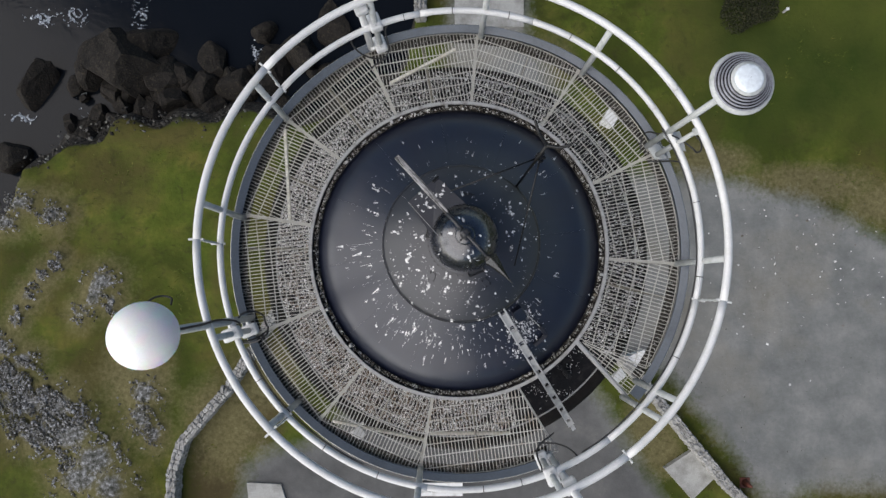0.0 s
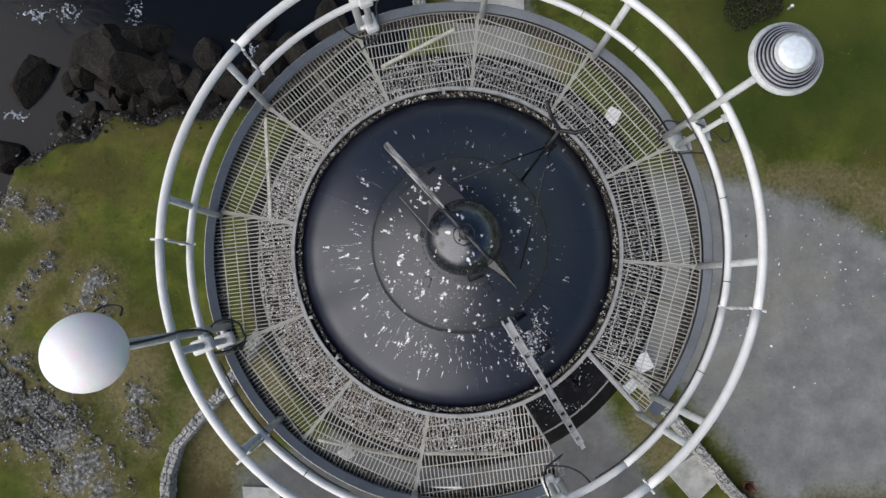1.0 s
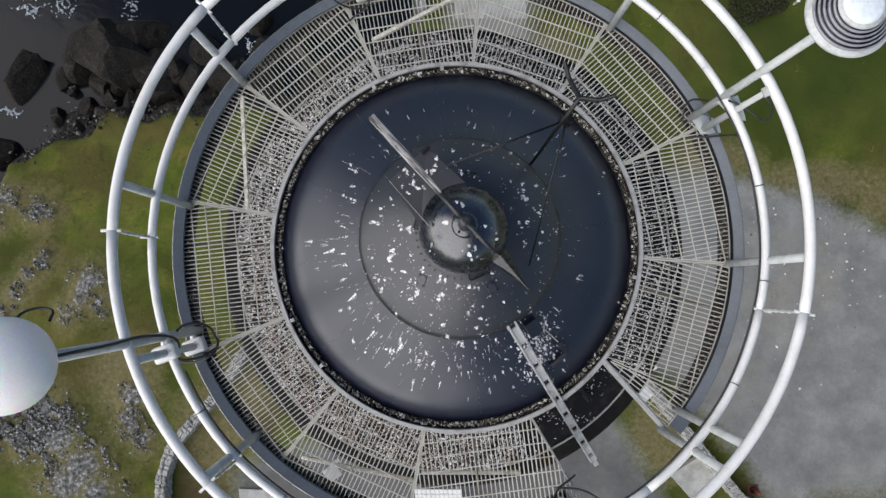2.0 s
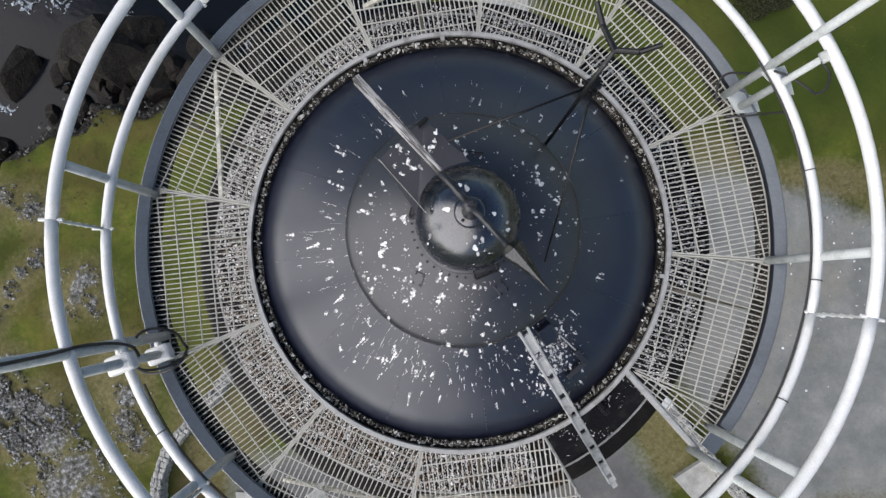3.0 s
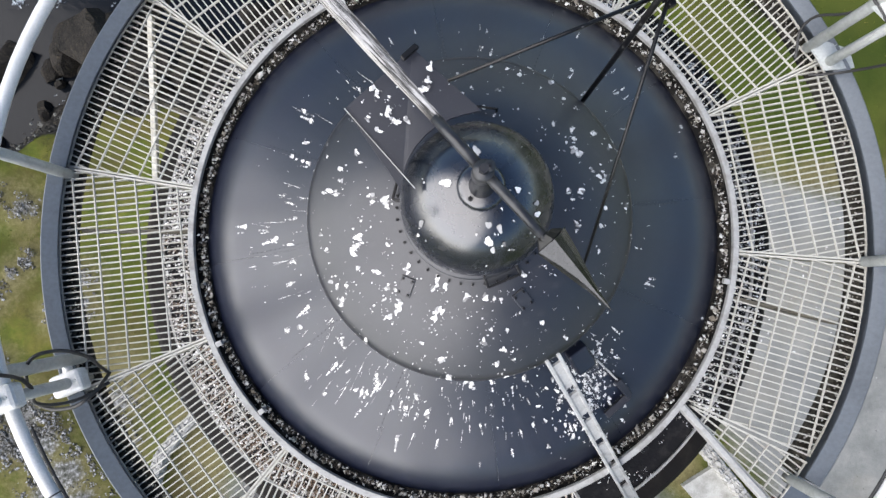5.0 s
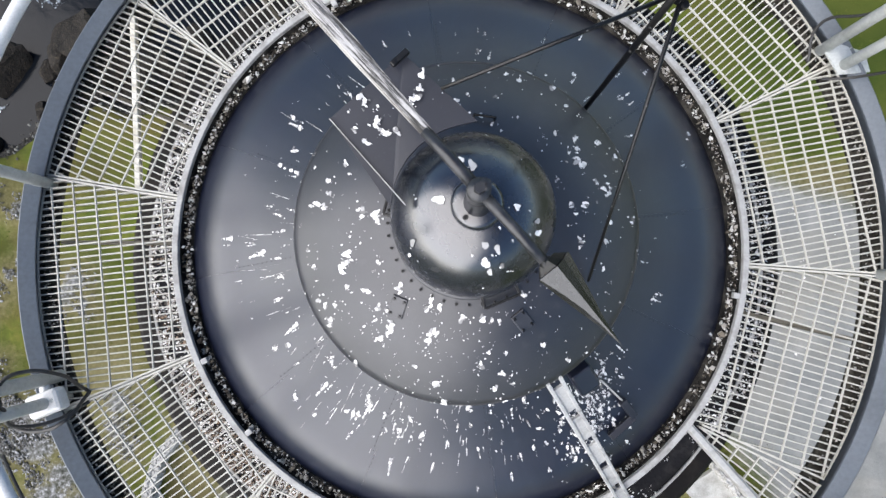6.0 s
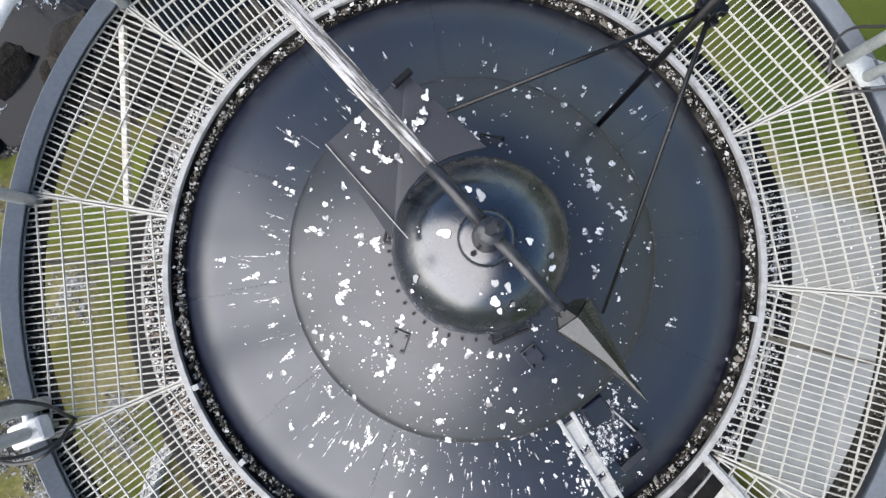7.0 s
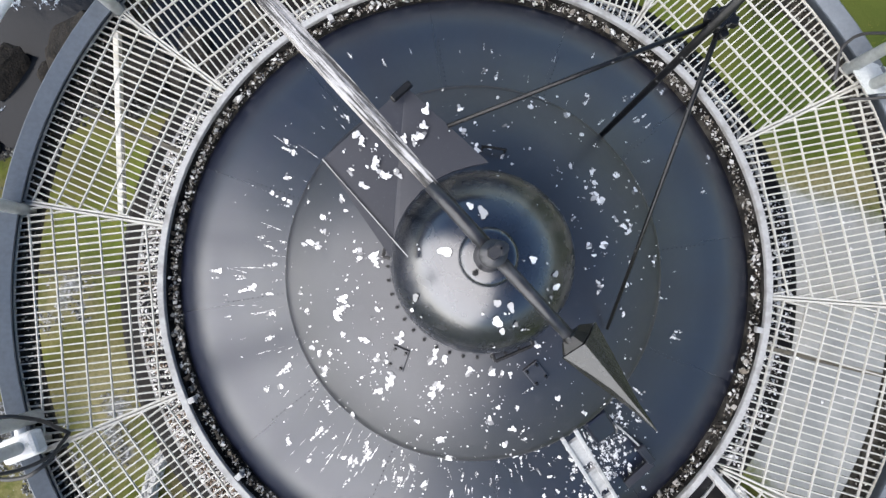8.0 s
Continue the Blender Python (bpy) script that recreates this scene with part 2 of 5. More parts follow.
# dirty lining, its near-black colour also holding the shade inside the channel
M_GUTTER = worn("soiled_shaded_gutter_lining", (0.014, 0.0135, 0.013), (0.075, 0.07, 0.062), 0.8, 0, 60, 9, (0.48, 0.68))
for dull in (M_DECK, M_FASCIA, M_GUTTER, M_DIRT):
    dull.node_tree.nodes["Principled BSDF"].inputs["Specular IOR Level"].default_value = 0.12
M_RUSTY = worn("rust_stained_grating", (0.58, 0.565, 0.51), (0.36, 0.28, 0.19), 0.65, 0, 90, 6, (0.5, 0.75))
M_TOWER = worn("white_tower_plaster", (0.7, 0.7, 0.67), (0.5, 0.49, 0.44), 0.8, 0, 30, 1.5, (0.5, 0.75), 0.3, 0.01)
M_SPLAT = islands("dried_white_droppings", [(0, (0.15, 0.15, 0.15)), (0.22, (0.4, 0.4, 0.4)), (0.5, (0.65, 0.65, 0.64)), (1, (0.8, 0.8, 0.79))])
M_LOOSE = islands("loose_debris", [(0, (0.015, 0.013, 0.012)), (0.35, (0.05, 0.044, 0.036)), (0.55, (0.17, 0.15, 0.12)), (0.78, (0.5, 0.49, 0.46)), (1, (0.7, 0.7, 0.68))])
M_WEED = islands("dried_brown_weed", [(0, (0.05, 0.032, 0.02)), (0.4, (0.14, 0.095, 0.062)), (0.75, (0.26, 0.19, 0.14)), (1, (0.4, 0.33, 0.27))])
M_FLAKE = islands("pale_soiling_flakes", [(0, (0.1, 0.085, 0.07)), (0.25, (0.32, 0.3, 0.28)), (0.55, (0.62, 0.61, 0.595)), (1, (0.88, 0.88, 0.87))])
M_ROCK = rock_paint("wet_dark_shore_rock", (0.004, 0.004, 0.004), (0.02, 0.0175, 0.015), (0.052, 0.045, 0.03), 2.4)
M_STONE = worn("grey_wall_stone", (0.3, 0.295, 0.28), (0.2, 0.2, 0.175), 0.9, 0, 14, 2.5, (0.45, 0.65), 0.5, 0.02, 0.22)
M_MORTAR = worn("dark_wall_core", (0.26, 0.26, 0.245), (0.18, 0.18, 0.16), 0.95, 0, 20, 2)
M_SHARD = islands("grey_outcrop_stone", [(0, (0.035, 0.034, 0.028)), (0.4, (0.1, 0.097, 0.085)), (0.72, (0.2, 0.2, 0.195)), (1, (0.4, 0.405, 0.41))], 0.9)
M_FOAM = islands("white_sea_foam", [(0, (0.12, 0.14, 0.17)), (0.5, (0.3, 0.34, 0.38)), (1, (0.6, 0.64, 0.68))], 0.6)
M_SHINGLE = islands("brown_shore_shingle", [(0, (0.02, 0.019, 0.017)), (0.6, (0.05, 0.047, 0.042)), (1, (0.2, 0.2, 0.18))], 0.9)
M_SLAB = worn("pale_concrete_slab", (0.36, 0.36, 0.34), (0.22, 0.22, 0.2), 0.85, 0, 25, 2.2, (0.45, 0.7), 0.3, 0.01)
M_BENCH = worn("white_painted_board", (0.72, 0.72, 0.7), (0.5, 0.5, 0.46), 0.6, 0, 30, 4)
M_HEATH = islands("dark_heather_leaf", [(0, (0.012, 0.016, 0.008)), (0.6, (0.03, 0.035, 0.016)), (1, (0.07, 0.065, 0.035))], 0.9)
M_GRASS = islands("rough_grass_blade", [(0, (0.05, 0.07, 0.009)), (0.5, (0.085, 0.1, 0.014)), (1, (0.13, 0.12, 0.03))], 0.9)
M_RED = worn("faded_red_plastic", (0.13, 0.035, 0.02), (0.07, 0.03, 0.02), 0.6)
M_GROUND, M_SEA = ground_paint(), sea_paint()

# ---------- mesh helpers ----------


def part(name, bm, material, parent=None, label="", smooth=False):
    """Links a bmesh as one object, under a thing or a part."""
    me = bpy.data.meshes.new(name)
    bm.normal_update()
    bm.to_mesh(me)
    bm.free()
    me.materials.append(material)
    if smooth:
        me.shade_smooth()
    ob = new(name, me)
    ob.parent = parent
    if label:
        ob["label"] = label
    return ob


def share(name, me, m, parent):
    """One more object on a mesh that is there already."""
    ob = new(name, me)
    ob.parent = parent
    ob.matrix_basis = m
    return ob


def thing(name, label, category, at_=(0, 0, 0), group="", kind=""):
    ob = new(name)
    ob.empty_display_size = 0.1
    ob.location = at_
    return tagged(ob, label, category, group, kind)


def mesh_of(name, verts, faces, material, parent=None, smooth=False):
    me = bpy.data.meshes.new(name)
    me.from_pydata(verts, [], faces)
    me.update()
    me.materials.append(material)
    if smooth:
        me.shade_smooth()
    ob = new(name, me)
    ob.parent = parent
    return ob


def box(size, m=Matrix(), bevel=0.0, bm=None):
    bm = bm or bmesh.new()
    made = bmesh.ops.create_cube(bm, size=1.0, matrix=m @ Matrix.Diagonal((*size, 1)))
    if bevel:
        es = {e for v in made["verts"] for e in v.link_edges}
        bmesh.ops.bevel(bm, geom=list(es), offset=bevel, segments=2, affect="EDGES", profile=0.5)
    return bm


def tube(p0, p1, r0, r1=None, seg=14, bm=None):
    bm = bm or bmesh.new()
    p0, p1 = Vector(p0), Vector(p1)
    m = Matrix.Translation((p0 + p1) / 2) @ (p1 - p0).to_track_quat("Z", "Y").to_matrix().to_4x4()
    bmesh.ops.create_cone(bm, cap_ends=True, segments=seg, radius1=r0, radius2=r0 if r1 is None else r1, depth=(p1 - p0).length, matrix=m)
    return bm


def beam(p0, p1, w, h, bm=None, bevel=0.0):
    """A flat bar from p0 to p1, w wide and h high."""
    p0, p1 = Vector(p0), Vector(p1)
    d = p1 - p0
    x = d.normalized()
    y = Vector((0, 0, 1)).cross(x)
    y = y.normalized() if y.length > 1e-4 else Vector((0, 1, 0))
    z = x.cross(y)
    m = Matrix((x, y, z)).transposed().to_4x4()
    return box((d.length, w, h), Matrix.Translation((p0 + p1) / 2) @ m, bevel, bm)


def polar(r, a, z=0.0):
    return Vector((r * math.cos(radians(a)), r * math.sin(radians(a)), z))


def lathe(profile, seg=96, a0=0.0, a1=360.0, closed=False, bm=None):
    """Turns a list of (r, z) round the axis; closed joins its last point to its first."""
    bm = bm or bmesh.new()
    full = abs(a1 - a0 - 360) < 1e-6
    n = seg if full else seg + 1
    cols = []
    for i in range(n):
        a = a0 + (a1 - a0) * i / seg
        cols.append([bm.verts.new(polar(r, a, z)) for r, z in profile])
    k = len(profile)
    for i in range(seg):
        p, q = cols[i], cols[(i + 1) % n]
        for j in range(k if closed else k - 1):
            bm.faces.new((p[j], q[j], q[(j + 1) % k], p[(j + 1) % k]))
    if closed and not full:
        bm.faces.new(cols[0][::-1])
        bm.faces.new(cols[-1])
    bmesh.ops.recalc_face_normals(bm, faces=bm.faces)
    return bm


def ring_tube(radius, z, r, a0, a1, seg=20):
    prof = [(radius + r * math.cos(t), z + r * math.sin(t)) for t in [2 * math.pi * k / 12 for k in range(12)]]
    return lathe(prof, seg, a0, a1, closed=True)


def cable(name, points, r, label, material=None):
    cu = bpy.data.curves.new(name, "CURVE")
    cu.dimensions, cu.bevel_depth, cu.bevel_resolution, cu.resolution_u = "3D", r, 2, 6
    sp = cu.splines.new("BEZIER")
    sp.bezier_points.add(len(points) - 1)
    for bp, p in zip(sp.bezier_points, points):
        bp.co, bp.handle_left_type, bp.handle_right_type = p, "AUTO", "AUTO"
    cu.materials.append(material or M_CABLE)
    return tagged(new(name, cu), label, "cable")


def scatter(name, count, place, sizes, material, flat=0.6, seed=1, slim=0.5):
    """Many small loose octahedra in one mesh; place(rng) gives a point or None."""
    rng = random.Random(seed)
    vs, fs = [], []
    for _ in range(count):
        p = place(rng)
        if p is None:
            continue
        s = rng.uniform(*sizes) * rng.choice((0.6, 1, 1, 1.4))
        turn = Euler((rng.uniform(-0.6, 0.6), rng.uniform(-0.6, 0.6), rng.uniform(0, 6.28))).to_matrix()
        o = len(vs)
        el = rng.uniform(slim, 1.0)
        for q in ((1, 0, 0), (-1, 0, 0), (0, el, 0), (0, -el, 0), (0, 0, flat), (0, 0, -flat)):
            q = Vector(q) * s * rng.uniform(0.7, 1.2)
            vs.append(tuple(Vector(p) + turn @ q))
        fs += [(o + a, o + b, o + c) for a, b, c in ((0, 2, 4), (2, 1, 4), (1, 3, 4), (3, 0, 4), (2, 0, 5), (1, 2, 5), (3, 1, 5), (0, 3, 5))]
    return mesh_of(name, vs, fs, material)


def boulder(name, size, seed, material, at_, label, group="", category="rock"):
    bm = bmesh.new()
    bmesh.ops.create_icosphere(bm, subdivisions=3, radius=1.0)
    off = Vector((seed * 3.7, seed * 1.3, seed * 2.1))
    pick = random.Random(int(seed * 10))
    faces = [(Vector((pick.gauss(0, 1), pick.gauss(0, 1), pick.gauss(0.35, 0.7))).normalized(), pick.uniform(0.55, 0.85)) for _ in range(9)]
    for v in bm.verts:
        d = v.co.normalized()
        q = d * (1.08 + 0.22 * noise.noise(d * 1.3 + off) - 0.12 * abs(noise.noise(d * 3.3 + off)))
        for c, reach in faces:  # split faces
            over = q.dot(c) - reach
            if over > 0:
                q -= c * over
        q += d * 0.05 * noise.noise(d * 6 + off)
        v.co = Vector((q.x * size[0], q.y * size[1], q.z * size[2])) * 1.15
    ob = part(name, bm, material)
    ob.location = at_
    ob.rotation_euler = (0, 0, seed * 1.9)
    return tagged(ob, label, category, group)


# ---------- ground and sea ----------
GROUND_Z, SEA_Z = -12.0, -12.9
COAST = [(-900, -700), (-40, -26), (-20, -7), (-13.0, 1.6), (-12.4, 2.8), (-11.3, 3.7), (-9.8, 4.3), (-7.6, 4.4), (-6.9, 4.3), (-6.3, 4.7), (-5.1, 4.4), (-4.0, 4.4), (-2.7, 4.9), (-1.6, 5.2), (-1.1, 5.6), (-0.7, 6.6), (-0.4, 8.6), (1.5, 14), (30, 60), (900, 900)]
CX, CY = [p[0] for p in COAST], [p[1] for p in COAST]


def inside(x, y, poly):
    """Signed distance to a polygon's edge, positive inside (numpy arrays)."""
    dist = np.full(x.shape, 1e9)
    odd = np.zeros(x.shape, bool)
    for (x0, y0), (x1, y1) in zip(poly, poly[1:] + poly[:1]):
        ex, ey = x1 - x0, y1 - y0
        t = np.clip(((x - x0) * ex + (y - y0) * ey) / (ex * ex + ey * ey), 0, 1)
        dist = np.minimum(dist, np.hypot(x - x0 - t * ex, y - y0 - t * ey))
        crosses = ((y0 > y) != (y1 > y)) & (x < (x1 - x0) * (y - y0) / ((y1 - y0) or 1e-9) + x0)
        odd ^= crosses
    return np.where(odd, dist, -dist)


YARD = [(3, 3.0), (7.9, 2.9), (9.1, 2.75), (10.1, 2.4), (11.6, 2.2), (12.8, 1.5), (14.5, 0.6), (40, -3), (40, -7.2), (13, -6.5), (11.0, -6.6), (9.9, -7.4), (9.8, -6.5), (7.2, -3.1), (3, -2)]
SOUTH = [(-5.4, -5.8), (-4.6, -5.3), (-2.9, -5.0), (-2.0, -3.2), (4.4, -2.8), (5.5, -4.5), (6.2, -5.7), (7.0, -6.8), (7.4, -9), (-5.7, -9)]
PATH_N = [(0.8, 14), (0.6, 5), (0.2, 2), (2.6, 2), (4.2, 5.0), (3.0, 7.4), (2.9, 14)]
MUD = [(-7.1, -5.3), (-6.0, -3.6), (-4.9, -2.1), (-3.9, -2.4), (-4.4, -4.9), (-5.6, -5.4), (-5.8, -9), (-7.3, -9)]
OUTCROP = [(-12.6, -3.3, 0.8, 0.5), (-12.1, -4.0, 1.1, 0.6), (-11.2, -4.1, 0.9, 0.6), (-10.7, -4.9, 0.9, 0.6), (-11.6, -4.9, 0.8, 0.5), (-9.9, -5.6, 0.8, 0.6), (-10.3, -6.2, 0.8, 0.5), (-9.4, -6.4, 0.6, 0.6), (-9.3, -7.2, 0.8, 0.6)]
ROCKY = OUTCROP + [(-9.85, -0.35, 0.5, 0.4), (-10.1, -0.8, 0.3, 0.5), (-9.6, -1.0, 0.2, 0.4), (-10.5, -1.3, 0.2, 0.3), (-8.5, -3.7, 0.5, 0.5), (-8.6, -4.4, 0.4, 0.5), (-8.2, -4.9, 0.3, 0.4), (-11.3, 0.2, 0.2, 0.25), (-11.7, -0.25, 0.2, 0.3), (-12.1, -0.8, 0.2, 0.3), (-12.4, -1.5, 0.15, 0.4), (-12.9, -2.3, 0.5, 0.4), (-12.2, -2.7, 0.5, 0.3),
                   (-11.5, 1.7, 0.5, 0.4), (-12.5, 2.0, 0.5, 0.3), (-12.9, 1.4, 0.4, 0.3), (-2.6, 1.2, 0.4, 0.6)]
SOILY = [(6.6, -4.6, 0.9, 1.1), (6.9, -5.4, 0.8, 0.9), (-10.2, -0.7, 0.5, 0.7), (-11.5, -4.0, 1.5, 1.0), (-6.2, -4.6, 1.3, 1.6), (-5.0, -3.2, 1.2, 1.0), (-8.8, -3.2, 1.2, 1.3), (8.6, 3.3, 1.4, 0.7), (11.8, 2.6, 2.4, 0.7), (3.6, 6.3, 1.0, 1.0), (14.0, 2.0, 1.4, 0.8)]


def build_ground():
    near = np.linspace(-20, 20, 201)
    far = np.array([22, 25, 30, 38, 50, 70, 110, 180, 320, 600, 1100, 2000.0])
    xs = np.concatenate([-far[::-1], near, far])
    x, y = np.meshgrid(xs, xs)
    d = np.interp(x, CX, CY) - y
    wob = np.array([noise.noise(Vector((a * 0.9, b * 0.9, 3.0))) for a, b in zip(x.ravel(), y.ravel())]).reshape(x.shape)
    small = np.array([noise.noise(Vector((a * 0.35, b * 0.35, 9.0))) for a, b in zip(x.ravel(), y.ravel())]).reshape(x.shape)
    d = d * 0.75 + wob * 0.35 + 0.3
    yard = np.clip(0.5 + 0.65 * np.maximum.reduce([inside(x, y, YARD), inside(x, y, SOUTH), inside(x, y, PATH_N)]), 0, 1)
    rock, soil = np.zeros(x.shape), np.zeros(x.shape)
    for layer, spots in ((rock, ROCKY), (soil, SOILY)):
        for sx, sy, rx, ry in spots:
            e = np.hypot((x - sx) / rx, (y - sy) / ry)
            np.maximum(layer, np.clip(1.15 - 0.75 * e, 0, 1), out=layer)
    mud = np.clip(0.5 + 0.9 * inside(x, y, MUD), 0, 1)
    asphalt = np.clip(0.5 + 0.8 * inside(x, y, SOUTH), 0, 1)
    for sx, sy, rx, ry in ROCKY:
        e = np.hypot((x - sx) / (rx + 0.3), (y - sy) / (ry + 0.3))
        soil = np.maximum(soil, np.clip(0.95 - 0.5 * e, 0, 1))
    lush = np.clip((x - 6.5) / 3, 0, 1) * np.clip((y - 2.8) / 2.2, 0, 1)
    shore = np.clip(0.95 - 2.2 * d, 0, 1)
    z = GROUND_Z + 0.14 * small * (1 - yard) + 0.05 * wob * (1 - yard)
    z = np.where(d < 0.3, z - np.clip((0.3 - d) * 1.6, 0, 2.4), z) + 0.12 * np.maximum(rock, shore)
    n = len(xs)
    verts = np.stack([x, y, z], -1).reshape(-1, 3)
    faces = [(j * n + i, j * n + i + 1, (j + 1) * n + i + 1, (j + 1) * n + i) for j in range(n - 1) for i in range(n - 1)]
    ob = mesh_of("ground", verts.tolist(), faces, M_GROUND, None, True)
    for name, layer in (("yard", yard), ("rock", rock), ("soil", soil), ("shore", shore), ("lush", lush), ("asphalt", asphalt), ("mud", mud)):
        ob.data.attributes.new(name, "FLOAT", "POINT").data.foreach_set("value", layer.ravel().astype(np.float32))
    tagged(ob, "rough green coastal turf with bare soil and a grey gravel yard", "ground", kind="structure")


BEFORE = set(scene.objects)
build_ground()
sea = mesh_of("water", [(-2000, -2000, SEA_Z), (2000, -2000, SEA_Z), (2000, 2000, SEA_Z), (-2000, 2000, SEA_Z)], [(0, 1, 2, 3)], M_SEA)
tagged(sea, "dark sea water with thin streaks of foam", "water", kind="structure")

# The site is drawn at a scale of 1 to 2.1 with its ground at -12; the tower stands 32 m over it.
SITE = Matrix.Translation((-0.8, 0.79, -32 + 12 * 2.1)) @ Matrix.Diagonal((2.1, 2.1, 2.1, 1))


def settle(before):
    """Brings what was built since, with its parts, to full size and to its place under the tower."""
    for ob in set(scene.objects) - before:
        if ob.parent is None:
            ob.matrix_basis = SITE @ ob.matrix_basis


settle(BEFORE)

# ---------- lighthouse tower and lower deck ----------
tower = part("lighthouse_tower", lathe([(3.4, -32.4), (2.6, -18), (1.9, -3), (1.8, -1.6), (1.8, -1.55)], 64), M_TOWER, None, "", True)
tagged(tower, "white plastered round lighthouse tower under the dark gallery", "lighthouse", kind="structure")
deck = thing("lower_gallery", "dark stone gallery under the grating, soiled by birds", "gallery", (0, 0, 0), kind="structure")
part("deck", lathe([(1.1, -1.0), (2.16, -1.02), (2.16, -1.2), (1.1, -1.2)], 96, closed=True), M_DECK, deck)
part("coping", lathe([(2.165, -1.06), (2.29, -1.07), (2.328, -1.1), (2.328, -1.3), (1.8, -1.6), (1.8, -1.25)], 96, closed=True), M_FASCIA, deck, "dark brown sloping coping")
part("drip_edge", lathe([(2.152, -1.005), (2.166, -1.0), (2.17, -1.03), (2.154, -1.04)], 96, closed=True), M_RING, deck, "thin pale edge strip")
lantern = part("lantern_wall", lathe([(1.36, -1.05), (1.36, -0.12)], 48), M_WHITE, None, "", True)
tagged(lantern, "white lantern wall under the roof", "wall", kind="structure")


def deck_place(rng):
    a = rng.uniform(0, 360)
    # debris is thickened toward the sun's bearing, to carry the light on that side
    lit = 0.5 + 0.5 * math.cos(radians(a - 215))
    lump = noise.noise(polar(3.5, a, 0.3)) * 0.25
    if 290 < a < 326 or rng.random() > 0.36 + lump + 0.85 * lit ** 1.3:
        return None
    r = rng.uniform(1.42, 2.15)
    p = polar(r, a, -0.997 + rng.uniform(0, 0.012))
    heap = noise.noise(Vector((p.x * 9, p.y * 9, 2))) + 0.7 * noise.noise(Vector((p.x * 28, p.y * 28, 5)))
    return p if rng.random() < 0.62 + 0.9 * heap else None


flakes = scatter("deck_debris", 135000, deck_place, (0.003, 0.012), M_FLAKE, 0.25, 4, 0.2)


def weed_place(rng):
    a = rng.gauss(232, 30)
    p = polar(rng.uniform(1.45, 2.14), a, -0.99 + rng.uniform(0, 0.014))
    return p if a < 288 and noise.noise(Vector((p.x * 8, p.y * 8, 4))) > -0.15 else None


tagged(scatter("deck_weed", 16000, weed_place, (0.003, 0.011), M_WEED, 0.3, 19, 0.2), "brown dried weed and feathers among the droppings", "debris", kind="stuff")


def coping_place(rng):
    a = rng.uniform(-34, 120)
    r = 2.17 + 0.1 * rng.random() ** 1.6
    p = polar(r, a, -1.058 + rng.uniform(0, 0.01))
    return p if noise.noise(Vector((p.x * 11, p.y * 11, 7))) + 0.6 * noise.noise(p * 30) > -0.05 else None


tagged(scatter("coping_debris", 5200, coping_place, (0.003, 0.011), M_FLAKE, 0.25, 31, 0.2), "pale droppings smeared along the dark coping", "debris", kind="stuff")


def gap_place(rng):
    p = polar(1.5 + 0.64 * rng.random() ** 1.3, rng.uniform(-68, -36), -1.0 + rng.uniform(0, 0.02))
    return p if noise.noise(Vector((p.x * 7, p.y * 7, 3))) > 0.02 else None


tagged(scatter("gap_debris", 700, gap_place, (0.003, 0.012), M_FLAKE, 0.25, 14, 0.2), "pale droppings and stones on the dark gallery in the gap", "debris", kind="stuff")
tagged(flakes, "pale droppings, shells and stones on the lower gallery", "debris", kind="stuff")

# ---------- lantern roof ----------
ROOF_R = [0.0, 0.28, 0.37, 0.45, 0.5, 0.55, 0.6, 0.65, 0.69, 0.71, 0.725, 0.735, 0.85, 0.95, 1.05, 1.16, 1.24, 1.29, 1.33, 1.37, 1.41, 1.445, 1.485]
ROOF_Z = [1.02, 1.0, 0.97, 0.935, 0.908, 0.877, 0.844, 0.808, 0.776, 0.757, 0.73, 0.437, 0.358, 0.291, 0.229, 0.171, 0.135, 0.111, 0.085, 0.048, 0.005, -0.04, -0.1]
FLARE_R = np.linspace(0.735, 1.47, 52)
FLARE_Z = [float(np.mean(np.interp(np.clip(r + np.linspace(-0.09, 0.09, 19) * min(1, (r - 0.735) / 0.09, (1.475 - r) / 0.09), 0.735, 1.485), ROOF_R, ROOF_Z))) for r in FLARE_R]


def roof_z(x, y):
    r = math.hypot(x, y)
    return float(np.interp(r, FLARE_R, FLARE_Z) if r > 0.7351 else np.interp(r, ROOF_R, ROOF_Z))


roof = thing("lantern_roof", "glossy black metal lantern roof with a ball vent, streaked by birds", "roof")
panel = lathe([(0.7, 0.44)] + list(zip(FLARE_R.tolist(), FLARE_Z)) + [(1.472, -0.14)], 12, -14.98, 14.98)
panel_me = part("roof_panel", panel, M_ROOF, roof, "", True)
panel_me.matrix_basis = Matrix.Rotation(radians(23), 4, "Z")
for k in range(1, 12):
    share("roof_panel", panel_me.data, Matrix.Rotation(radians(23 + 30 * k), 4, "Z"), roof)
for k in range(12):  # lapped seams with their rivets
    a = 8 + 30 * k
    seam = bmesh.new()
    prev = None
    for r in (0.775, 0.83, 0.9, 0.98, 1.06, 1.12):
        p = polar(r, a, roof_z(r, 0) + 0.0005)
        if prev is not None:
            beam(prev, p, 0.008, 0.004, seam)
        prev = p
    lap = part("lap_seam", seam, M_ROOF, roof, "black lapped seam")
    rivets = bmesh.new()
    for i in range(13):
        r = 0.8 + 0.028 * i
        p = polar(r, a - 0.9 / r, roof_z(r, 0) + 0.001)
        bmesh.ops.create_icosphere(rivets, subdivisions=1, radius=0.0038, matrix=Matrix.Translation(p) @ Matrix.Diagonal((1, 1, 0.6, 1)))
    part("rivets", rivets, M_PLATE, lap, "row of small dull rivets")
